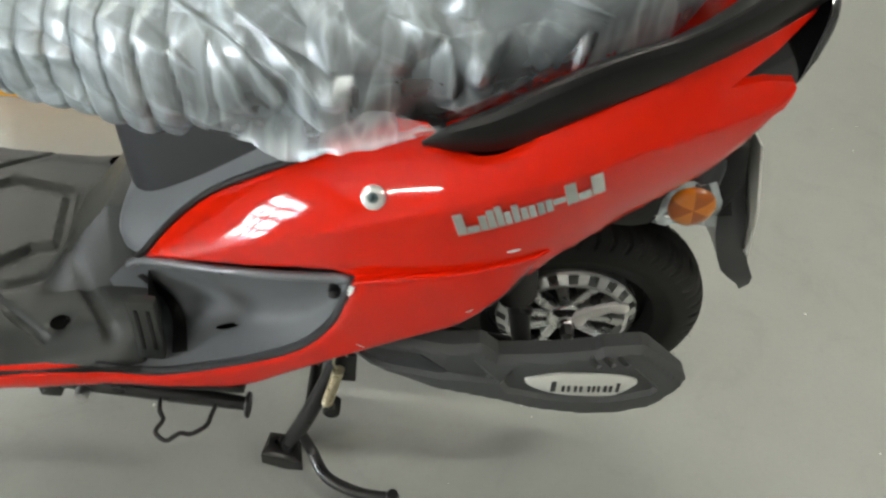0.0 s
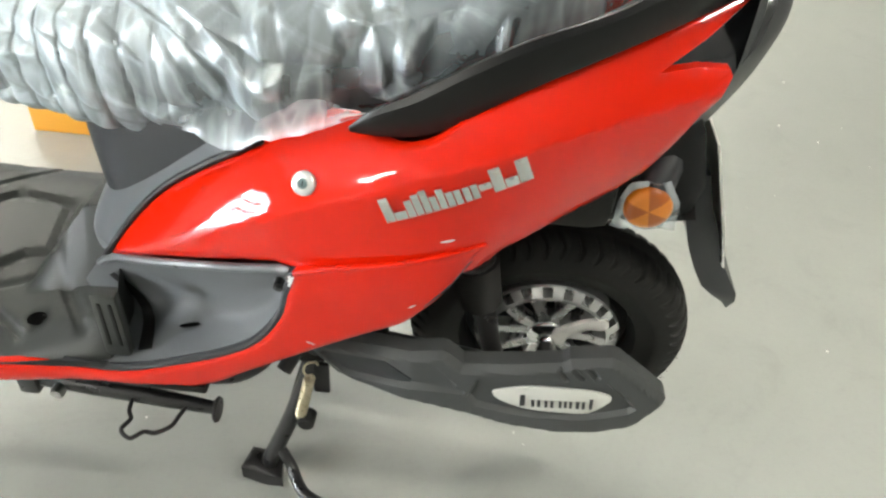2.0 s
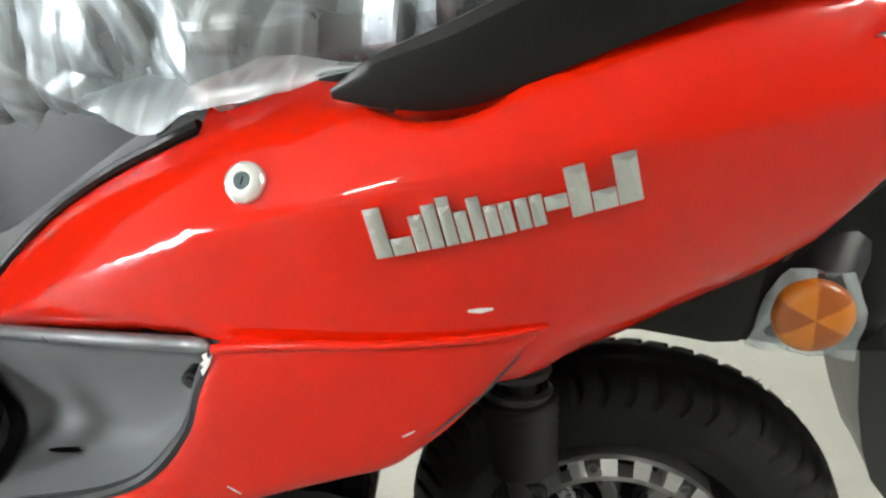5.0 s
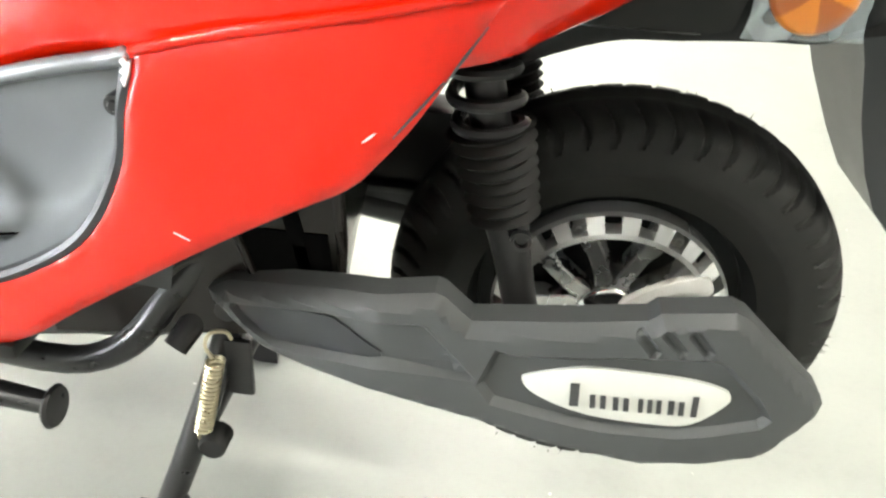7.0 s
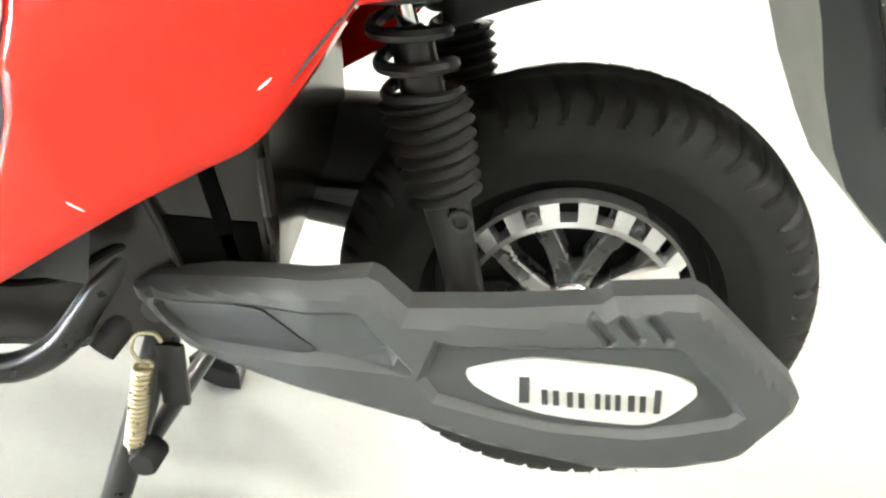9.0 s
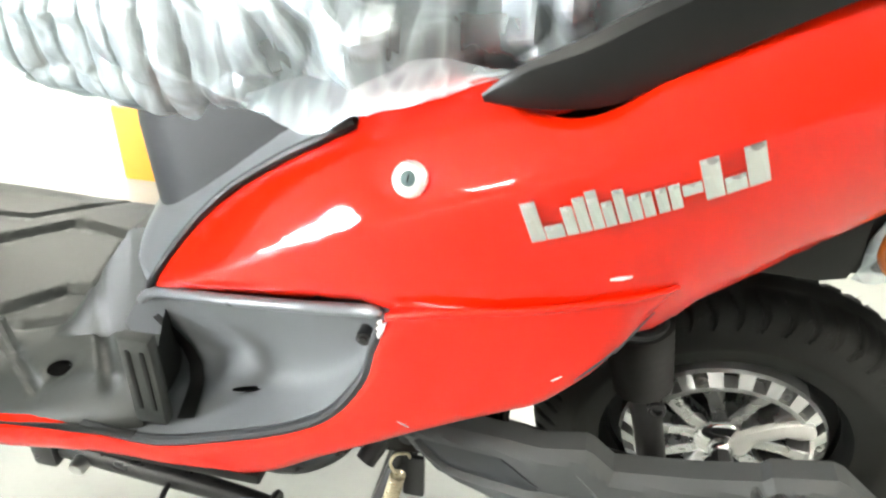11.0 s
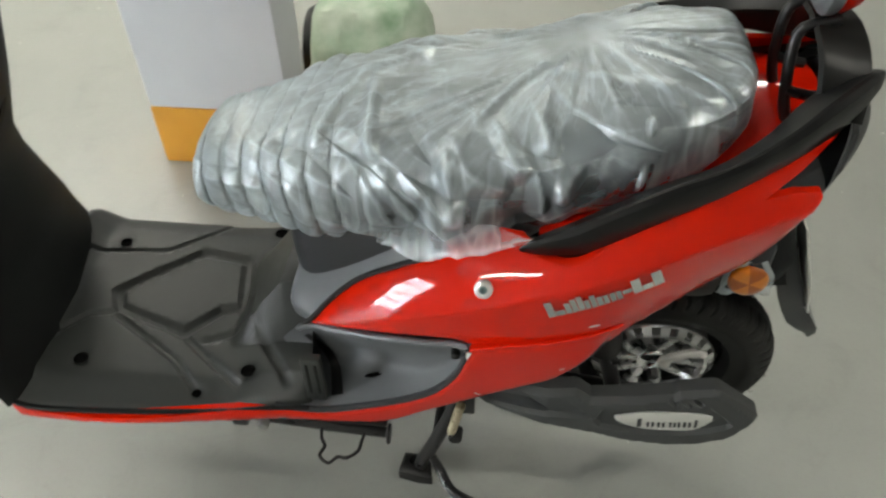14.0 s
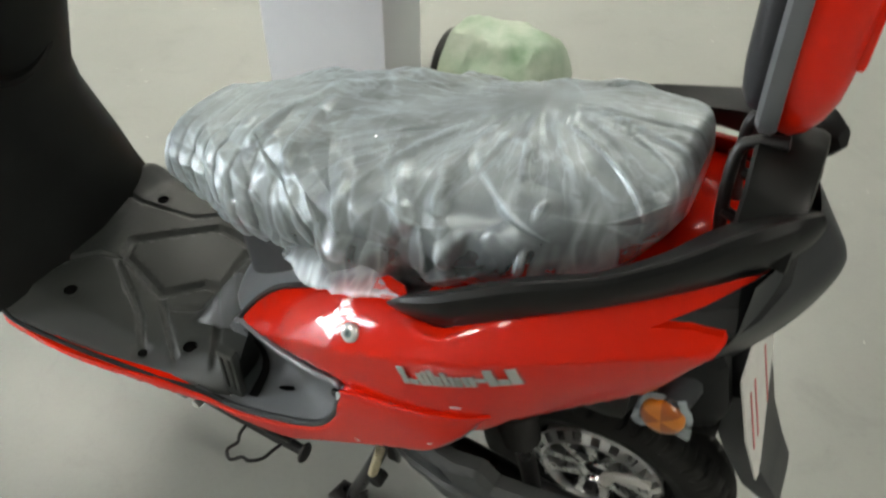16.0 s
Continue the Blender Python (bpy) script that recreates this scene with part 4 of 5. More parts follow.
def emblems():
    # raised chrome bars in a row stand for the model lettering: start, width, foot, height
    a, b = np.array((-0.2265, 0.6985)), np.array((-0.078, 0.753))
    d = (b - a) / np.linalg.norm(b - a)
    up = np.array((-d[1], d[0]))
    length = np.linalg.norm(b - a)
    tall, low = 0.032, 0.02
    spec = [(0.0, 0.065, 0, tall), (0.07, 0.08, 0, 0.011), (0.157, 0.05, 0, 0.023), (0.213, 0.05, 0, 0.028), (0.27, 0.047, 0, 0.031), (0.323, 0.044, 0, low), (0.376, 0.046, 0, 0.027), (0.43, 0.046, 0, low),
            (0.483, 0.044, 0, low), (0.54, 0.045, 0, 0.02), (0.593, 0.045, 0, 0.02), (0.645, 0.08, 0.008, 0.009), (0.73, 0.075, 0, tall), (0.81, 0.085, 0, 0.013), (0.9, 0.085, 0, tall)]
    for s, w, foot, h in spec:
        lo = foot - 0.0185
        quad = []
        for du, dv in ((s, lo), (s + w, lo), (s + w, lo + h), (s, lo + h)):
            p = a + d * du * length + up * dv
            quad.append(tuple(p))
        part("emblem_bar", sheet(sharp(quad, 0.003), on_flank(flank_up, -0.0055), 0.0075, 0.0016, 0.0012, 0.004), EMBLEM, scooter, "raised chrome emblem bar", crisp=0.2)
    lock = part("seat_lock", lathe([(0.0, -0.011), (0.006, -0.011), (0.007, -0.0105), (0.0075, -0.013), (0.0125, -0.0125), (0.0165, -0.009), (0.0175, -0.004), (0.0175, 0.01)], 32), RINGMETAL, scooter, "round silver lock")
    lock.location = (-0.311, flank_up(-0.311, 0.706) - 0.002, 0.706)
    lock.scale = (0.78, 0.55, 0.78)
    lock.rotation_euler = (math.radians(-32), 0, math.radians(-8))
    part("keyhole", lathe([(0.0, -0.0125), (0.0062, -0.0122), (0.0074, -0.0115), (0.0076, -0.008)], 16), KEYED, lock, "dark teal key barrel")
    part("key_slot", block((0.0012, 0.001, 0.007), (0, -0.0127, 0), 0.0003, 1), HOLE, lock, "keyhole slot")


def paint_damage():
    # a white chip at the joint, and scuffs along the lower panel's rear corner
    def streak(name, a, b, wide, f, mat, label):
        a, b = np.array(a), np.array(b)
        n = np.array((a[1] - b[1], b[0] - a[0])) / np.linalg.norm(b - a) * wide
        quad = [tuple(a - n * 0.4), tuple((a + b) / 2 - n), tuple(b - n * 0.3), tuple(b + n * 0.3), tuple((a + b) / 2 + n * 0.7), tuple(a + n * 0.4)]
        part(name, sheet(sharp(quad, 0.004), on_flank(f, -0.0006), 0.0008, 0.0006, 0.0002, 0.006), mat, scooter, label)
    streak("paint_chip", (-0.164, 0.6505), (-0.149, 0.6535), 0.0022, flank_up, PAPER, "chip in the paint showing white")
    streak("scuff_mark", (-0.128, 0.618), (-0.152, 0.583), 0.0011, flank_low, INK, "dark scuff in the red paint")
    streak("scuff_mark", (-0.150, 0.588), (-0.178, 0.552), 0.0012, flank_low, INK, "dark scuff in the red paint")
    streak("scuff_mark", (-0.196, 0.548), (-0.188, 0.555), 0.0009, flank_low, PAPER, "pale scuff in the red paint")
    streak("scuff_mark", (-0.322, 0.47), (-0.312, 0.464), 0.0009, flank_low, PAPER, "pale scuff in the red paint")


red_panels()
paint_damage()
grey_trims()
footboard()
seat_post()
leg_shield()
grab_rail()
backrest()
tail()
emblems()

# ---------------------------------------------------------------- wheel, guard and running gear
HUB = Vector((0.0, 0.015, 0.297))


def rear_wheel():
    wheel = new("rear_wheel")
    wheel.parent = scooter
    wheel.location = HUB
    wheel.rotation_euler = (math.radians(6), 0, 0)
    # tyre: profile round the section, with curved shoulder grooves
    prof, kind = [], []
    R, half = 0.2185, 0.050
    for k in range(49):
        a = -2.35 + 4.7 * k / 48
        r = 0.166 + (R - 0.166) * math.copysign(abs(math.cos(a)) ** 0.85, math.cos(a))
        h = half * math.copysign(abs(math.sin(a)) ** 0.75, math.sin(a))
        if abs(a) > 1.6:
            r = 0.166 - (abs(a) - 1.57) * 0.036
            h = math.copysign(half - (abs(a) - 1.57) * 0.014, a)
        prof.append((r, h))
        kind.append(a)
    count, seg = 52, 832

    def groove(ang, j):
        a = abs(kind[j])
        if a > 1.2 or a < 0.08:
            return -0.003 if a < 0.05 else 0.0
        ph = (ang * count / (2 * math.pi) + 0.55 * math.sin((a - 0.15) * 2.6) + (0.5 if kind[j] > 0 else 0)) % 1.0
        cut = 1 - min(1.0, abs(ph - 0.5) / 0.16)
        return -0.0065 * min(1.0, 1.8 * max(0, cut)) * float(smoothstep(1.2, 1.05, a)) * float(smoothstep(0.12, 0.5, a))

    part("tyre", lathe(prof, seg, "y", (0, 0, 0), groove), RUBBER, wheel, "black rubber tyre with curved shoulder grooves")
    rng = random.Random(4)
    nib = bmesh.new()
    for k in range(170):
        a = rng.uniform(0, 2 * math.pi)
        y = rng.choice((-0.044, -0.036, -0.02, 0.02, 0.036)) + rng.uniform(-0.002, 0.002)
        r0 = R - 0.004 - 0.9 * max(0, abs(y) - 0.02) ** 1.0 * 0.5
        n = Vector((math.cos(a), y * 6, math.sin(a))).normalized()
        p = Vector((math.cos(a) * r0, y, math.sin(a) * r0))
        t = n.cross(Vector((0, 1, 0))).normalized() * 0.0006
        q = p + n * rng.uniform(0.003, 0.007) + Vector((rng.uniform(-1, 1), 0, rng.uniform(-1, 1))) * 0.002
        w = Vector((0, 0.0006, 0))
        v = [nib.verts.new(c) for c in (p - t, p + t, p + w, q)]
        for f in ((0, 1, 3), (1, 2, 3), (2, 0, 3)):
            nib.faces.new([v[i] for i in f])
    tagged(part("tread_nib", nib, RUBBER, wheel, "fine rubber moulding hairs", False), kind="stuff")
    part("rim", lathe([(0.150, -0.040), (0.146, -0.042), (0.141, -0.038), (0.137, -0.020), (0.129, -0.012), (0.128, 0.0), (0.0, 0.0), (0.0, 0.03), (0.14, 0.035), (0.15, 0.04)], 96), FENDER, wheel, "black wheel rim")
    ring(wheel)
    part("hub_plate", lathe([(0.105, 0.0), (0.1, -0.004), (0.06, -0.004), (0.0, -0.004)], 64), FENDER, wheel, "black motor cover")
    for k in range(5):
        spoke(wheel, math.radians(89 + 72 * k))
    part("hub_cap", lathe([(0.0, -0.052), (0.011, -0.052), (0.014, -0.048), (0.015, -0.04), (0.027, -0.036), (0.03, -0.032), (0.032, -0.02), (0.036, 0.0)], 40), CHROME, wheel, "polished hub")
    part("axle_nut", lathe([(0.0, -0.068), (0.009, -0.068), (0.011, -0.066), (0.0115, -0.05)], 6), IRON, wheel, "black axle nut")
    # a flat cast hook beside the hub
    hook = catmull([(0.012, -0.004), (0.008, 0.01), (0.016, 0.026), (0.04, 0.045), (0.062, 0.057), (0.083, 0.06), (0.09, 0.046), (0.078, 0.036), (0.062, 0.037), (0.05, 0.028), (0.034, 0.02), (0.03, 0.004), (0.024, -0.006)], 3, True)
    part("torque_hook", sheet(hook, lambda u, v, d: Vector((u, -0.046 + d, v)), 0.008, 0.004, 0.003, 0.006), PAPER, wheel, "pale cast alloy hook beside the hub")


def ring(wheel):
    """The polished outer ring: square windows, and a bolt after every second one."""
    r = [0.0935, 0.098, 0.1118, 0.1145]
    per, n = 8, 21
    bm = bmesh.new()
    grid = []
    for i in range(n * per):
        a = 2 * math.pi * (i - per / 2) / (n * per) + RING_PHASE
        grid.append([bm.verts.new((q * math.cos(a), (-0.041, -0.0395, -0.0305, -0.0265)[k], q * math.sin(a))) for k, q in enumerate(r)])
    for i in range(n * per):
        pos = i % per
        for k in range(3):
            if k == 1 and 2 <= pos < 6:
                continue
            g, h = grid[i], grid[(i + 1) % (n * per)]
            bm.faces.new((g[k], g[k + 1], h[k + 1], h[k]))
    rim = [e for e in bm.edges if len(e.link_faces) == 1]
    made = bmesh.ops.extrude_edge_only(bm, edges=rim)
    for v in made["geom"]:
        if isinstance(v, bmesh.types.BMVert):
            v.co.y += 0.018
    part("rim_ring", bm, RINGMETAL, wheel, "polished ring with square windows", crisp=0.15)
    for i in range(0, n, 3):
        a = 2 * math.pi * i / n + RING_PHASE
        b = part("ring_bolt", lathe([(0.0, -0.041), (0.003, -0.041), (0.0035, -0.0375), (0.0055, -0.0372), (0.006, -0.0355), (0.006, -0.015)], 14), CAST, wheel, "dark bolt")
        b.location = (0.1035 * math.cos(a), 0.004, 0.1035 * math.sin(a))


RING_PHASE = math.radians(113)


def spoke(wheel, a):
    """A forked spoke from the hub to the ring."""
    def at(r, w, y):
        t = a + w
        return (r * math.cos(t), y, r * math.sin(t))
    for s in (-1, 1):
        # a flat polished face with bevelled flanks
        rows = []
        for r, w, half in ((0.018, 0.30, 0.0095), (0.04, 0.24, 0.0085), (0.07, 0.32, 0.0078), (0.088, 0.375, 0.009), (0.1, 0.39, 0.012)):
            c, d = Vector(at(r, w * s, -0.030)), Vector(at(r + 0.01, (w + 0.03) * s, -0.030)) - Vector(at(r, w * s, -0.030))
            n = d.normalized().cross(Vector((0, 1, 0)))
            rows.append([c + n * (half * q) + Vector((0, y, 0)) for q, y in ((-1.25, 0.02), (-1.0, 0.002), (-0.8, 0.0), (0.8, 0.0), (1.0, 0.002), (1.25, 0.02))])
        part("spoke", loft(rows, closed=False), SPOKEMETAL, wheel, "flat polished alloy spoke", crisp=0.15)


def shock(side):
    """Rear suspension leg: lower clevis, ribbed bellows, coil spring, chrome rod."""
    y = -0.103 if side < 0 else 2 * YC + 0.103
    lo, hi = Vector((-0.076, y, 0.30)), Vector((-0.163, y, 0.665))
    way = (hi - lo).normalized()
    span = (hi - lo).length
    leg = new("shock_absorber")
    leg.parent = scooter
    leg.location = (0, 0, 0)

    def at(s, r=0.0, a=0.0):
        u = way.cross(Vector((0, 1, 0))).normalized()
        return lo + way * s + u * (r * math.cos(a)) + Vector((0, 1, 0)) * (r * math.sin(a))

    part("clevis", tube([at(-0.01), at(0.02), at(0.10), at(0.145)], [0.012, 0.0145, 0.016, 0.02], 14, 4, flat=0.9), IRON, leg, "black steel clevis")
    hole = part("clevis_hole", lathe([(0.0, 0.002), (0.005, 0.002), (0.006, -0.002), (0.0085, -0.002), (0.009, 0.003)], 16), IRON, leg, "bolt hole")
    hole.location = at(0.128) + Vector((0.012, -0.022, 0))
    n = 7
    rib, rad = [], []
    for k in range(n * 4 + 1):
        s = 0.14 + 0.075 * k / (n * 4)
        rib.append(at(s))
        rad.append((0.0255 + 0.006 * k / (n * 4)) + 0.0035 * math.cos(2 * math.pi * k / 4))
    part("bellows", tube(rib, rad, 24, 1), RUBBER, leg, "ribbed black rubber bellows")
    part("damper_tube", tube([at(0.2), at(0.252), at(0.26), at(0.266)], [0.0165, 0.0155, 0.014, 0.009], 16, 1), IRON, leg, "black damper body")
    part("damper_rod", tube([at(0.26), at(0.372)], 0.0075, 14, 1), CHROME, leg, "chrome rod")
    turns = 6.3
    pts = []
    for k in range(int(turns * 20) + 1):
        a = 2 * math.pi * k / 20 + 0.6
        s = 0.206 + 0.152 * (k / (turns * 20)) ** 1.12
        pts.append(at(s, 0.0255, a))
    part("coil_spring", tube(pts, 0.0052, 8, 1), IRON, leg, "black coil spring")
    part("top_eye", tube([at(span - 0.01) + Vector((0, -0.02, 0)), at(span - 0.01) + Vector((0, 0.02, 0))], 0.02, 14, 1), IRON, leg, "black top mount")


def side_guard():
    outline = [(-0.355, 0.347), (-0.335, 0.359), (-0.232, 0.380), (-0.156, 0.391), (-0.148, 0.388), (-0.126, 0.368), (0.012, 0.380), (0.02, 0.387), (0.078, 0.391), (0.09, 0.385), (0.168, 0.310), (0.173, 0.300), (0.171, 0.286),
               (0.138, 0.246), (0.12, 0.240), (0.087, 0.236), (0.028, 0.232), (-0.064, 0.252), (-0.11, 0.267), (-0.197, 0.288), (-0.27, 0.293), (-0.308, 0.300), (-0.335, 0.319), (-0.352, 0.336)]
    tri = [(-0.337, 0.343), (-0.243, 0.361), (-0.17, 0.3675), (-0.16, 0.366), (-0.115, 0.316), (-0.193, 0.320), (-0.27, 0.311), (-0.294, 0.311), (-0.32, 0.325)]
    inset = [(-0.333, 0.340), (-0.29, 0.347), (-0.244, 0.353), (-0.232, 0.350), (-0.213, 0.340), (-0.196, 0.328), (-0.246, 0.319), (-0.295, 0.313), (-0.318, 0.325)]
    oval = [(-0.105, 0.350), (-0.091, 0.346), (-0.002, 0.351), (0.07, 0.353), (0.08, 0.349), (0.114, 0.314), (0.131, 0.290), (0.121, 0.281), (0.053, 0.270), (-0.013, 0.274), (-0.105, 0.294), (-0.118, 0.312)]
    slots = [(0.007 + 0.0208 * k, 0.3715 + 0.0012 * k) for k in range(3)]

    def relief(p):
        h = 0.009 * np.clip(edge_distance(tri, p) / 0.007, 0, 1)
        h = h + 0.007 * np.clip(edge_distance(oval, p) / 0.006, 0, 1)
        for ax, az in slots:
            bx, bz = ax + 0.0125, az - 0.0145
            t = np.clip(((p[:, 0] - ax) * (bx - ax) + (p[:, 1] - az) * (bz - az)) / ((bx - ax) ** 2 + (bz - az) ** 2), 0, 1)
            d = np.hypot(p[:, 0] - ax - t * (bx - ax), p[:, 1] - az - t * (bz - az))
            h = h + 0.005 * (1 - smoothstep(0.0015, 0.0055, d))
        return h

    def shrunk(poly, wide):
        """The polygon with every side moved inwards."""
        p = np.array(poly)
        c = p.mean(0)
        out = []
        for k in range(len(p)):
            a, b, d = p[k - 1], p[k], p[(k + 1) % len(p)]
            n1, n2 = np.array((a[1] - b[1], b[0] - a[0])), np.array((b[1] - d[1], d[0] - b[0]))
            n1, n2 = n1 / np.linalg.norm(n1), n2 / np.linalg.norm(n2)
            n1, n2 = n1 * np.sign(n1 @ (c - b)), n2 * np.sign(n2 @ (c - b))
            m = (n1 + n2) / max(0.6, 1 + n1 @ n2)
            out.append(tuple(b + m * wide))
        return out

    loops = [sharp(tri, 0.006), sharp(shrunk(tri, 0.007), 0.006), sharp(oval, 0.006), sharp(shrunk(oval, 0.006), 0.006)]
    creases = []
    for ax, az in slots:
        for k in range(-4, 14):
            c = np.array((ax, az)) + np.array((0.0125, -0.0145)) * k / 9
            for w in (-0.0065, -0.005, -0.0033, -0.0015, 0.0, 0.0015, 0.0033, 0.005, 0.0065):
                creases.append(c + np.array((0.757, 0.653)) * w)

    def face(u, v):
        return np.interp(u, [-0.34, -0.2, -0.05, 0.08, 0.17], [-0.140, -0.176, -0.170, -0.156, -0.138]) - 0.1 * (0.3 - v) * 0.3

    guard = part("side_guard", sheet(sharp(outline, 0.007), lambda u, v, d: Vector((u, face(u, v) + d, v)), 0.024, 0.009, 0.011, 0.006, relief, 1, creases, loops), GUARD, scooter, "grey plastic guard beside the rear wheel", crisp=0.4)
    part("guard_insert", sheet(catmull(inset, 3, True), lambda u, v, d: Vector((u, face(u, v) + 0.005 + d, v)), 0.004, 0.003, 0.002, 0.008), GREY, guard, "darker grey insert")
    badge = catmull([(-0.081, 0.3205), (-0.071, 0.327), (-0.033, 0.3365), (0.022, 0.333), (0.061, 0.328), (0.084, 0.3205), (0.0905, 0.312), (0.086, 0.303), (0.063, 0.284), (0.034, 0.282), (-0.023, 0.289), (-0.067, 0.306)], 3, True)
    plate = part("badge", sheet(badge, lambda u, v, d: Vector((u, face(u, v) + 0.0015 + d, v)), 0.007, 0.004, 0.002, 0.008), SILVER, guard, "silver badge with dark bars")
    # dark bars of the strokes' sizes
    for x, w, lo, hi in ((-0.0365, 0.0075, 0.3005, 0.323), (-0.021, 0.0045, 0.2995, 0.3125), (-0.0125, 0.0045, 0.299, 0.312), (-0.002, 0.0045, 0.298, 0.311), (0.0065, 0.0045, 0.2975, 0.3105),
                         (0.0185, 0.004, 0.297, 0.3105), (0.026, 0.004, 0.297, 0.31), (0.0335, 0.004, 0.2965, 0.31), (0.0435, 0.005, 0.296, 0.31), (0.052, 0.0045, 0.2955, 0.3095), (0.0625, 0.005, 0.295, 0.3155)):
        quad = [(x - w / 2, lo), (x + w / 2, lo), (x + w / 2 - 0.0015, hi), (x - w / 2 - 0.0015, hi)]
        part("bar", sheet(sharp(quad, 0.004), lambda u, v, d: Vector((u, face(u, v) - 0.0003 + d, v)), 0.0012, 0.001, 0.0003, 0.004), INK, plate)
    part("swing_arm", tube([(-0.33, -0.085, 0.325), (-0.2, -0.085, 0.305), (-0.06, -0.085, 0.285), (0.03, -0.085, 0.28)], 0.02, 12, 4), IRON, scooter, "black steel swing arm")
    part("swing_arm", tube([(-0.33, 0.125, 0.325), (-0.2, 0.125, 0.305), (-0.06, 0.125, 0.285), (0.03, 0.125, 0.28)], 0.02, 12, 4), IRON, scooter, "black steel swing arm")


def underbody():
    near = [(-0.52, 0.27), (-0.52, 0.64), (-0.235, 0.64), (-0.238, 0.55), (-0.24, 0.46), (-0.236, 0.40), (-0.238, 0.345), (-0.26, 0.30)]
    far = [(-0.52, 0.27), (-0.52, 0.64), (-0.242, 0.64), (-0.241, 0.55), (-0.237, 0.44), (-0.25, 0.385), (-0.268, 0.345), (-0.29, 0.29)]
    rings = []
    for s in (0.0, 0.03, 0.5, 0.97, 1.0):
        shrink = 0.006 if s in (0.0, 1.0) else 0.0
        rings.append([Vector((a[0] + (b[0] - a[0]) * s - shrink * (1 if a[0] > -0.4 else -1), -0.115 + 0.24 * s, a[1] + (b[1] - a[1]) * s)) for a, b in zip(near, far)])
    case = part("battery_box", loft(rings), BOXED, scooter, "dark brown-black battery case", crisp=0.3)
    part("case_rib", tube([(-0.246, -0.117, 0.52), (-0.245, -0.117, 0.46), (-0.24, -0.117, 0.39), (-0.243, -0.117, 0.33)], 0.0045, 8, 3), BOXED, case, "rounded rib at the corner")
    # near-black pieces on the case's face paint in the shade of openings
    part("case_slot", block((0.014, 0.004, 0.10), (-0.281, -0.1155, 0.412), 0.0015, turn=Matrix.Rotation(math.radians(-13), 4, "Y")), HOLE, case, "dark slot")
    part("case_hollow", sheet(sharp([(-0.328, 0.405), (-0.252, 0.405), (-0.246, 0.35), (-0.31, 0.345)], 0.01), lambda u, v, d: Vector((u, -0.1175 + d, v)), 0.002, 0.003, 0.001, 0.012), HOLE, case, "near-black sheet in place of a shaded hollow")
    part("case_rib", tube([(-0.345, -0.116, 0.43), (-0.33, -0.118, 0.40), (-0.312, -0.118, 0.345)], 0.004, 8, 3), BOXED, case)
    hug = part("wheel_hugger", block((0.14, 0.06, 0.086), (-0.235, 0.13, 0.395), 0.008), BLACK, scooter, "black plastic hugger beside the wheel")
    part("hugger_flange", block((0.13, 0.075, 0.008), (-0.235, 0.128, 0.347), 0.002), GREY, hug, "thin grey flange")
    part("hugger_foot", block((0.12, 0.05, 0.04), (-0.245, 0.135, 0.323), 0.005), GREY, hug)
    belly = []
    for x, zl, zh, hw in ((-1.1, 0.27, 0.33, 0.17), (-0.8, 0.245, 0.33, 0.17), (-0.6, 0.232, 0.33, 0.15), (-0.5, 0.235, 0.33, 0.13), (-0.44, 0.238, 0.33, 0.13), (-0.40, 0.255, 0.33, 0.12), (-0.36, 0.29, 0.34, 0.11)):
        belly.append([Vector((x, YC + c * hw, zl + (zh - zl) * d)) for c, d in ((-1, 0.6), (-0.8, 0.1), (-0.4, 0), (0.4, 0), (0.8, 0.1), (1, 0.6), (0.9, 1), (-0.9, 1))])
    part("belly_pan", loft(belly), BLACK, scooter, "black belly pan under the footboard")
    both("frame_tube", tube([(-0.62, -0.12, 0.25), (-0.50, -0.125, 0.245), (-0.44, -0.12, 0.27), (-0.40, -0.11, 0.32), (-0.36, -0.1, 0.37)], 0.014, 10, 4), IRON, "black frame tube")
    both("foot_peg", tube([(-0.375, -0.10, 0.305), (-0.384, -0.115, 0.29), (-0.393, -0.128, 0.277)], [0.013, 0.0125, 0.012], 12, 2), IRON, "stubby black peg")
    both("stand_bracket", block((0.03, 0.012, 0.06), (-0.352, -0.098, 0.298), 0.006), IRON, "black stand bracket")
    part("cross_tube", tube([(-0.345, -0.12, 0.318), (-0.345, 0.16, 0.318)], 0.011, 12, 1), IRON, scooter, "black cross tube")
    cable = tube([(-0.62, -0.1, 0.40), (-0.5, -0.13, 0.345), (-0.42, -0.13, 0.345), (-0.36, -0.11, 0.375), (-0.3, -0.1, 0.36)], 0.0045, 8, 5)
    part("cable", cable, BLACK, scooter, "thin black cable")


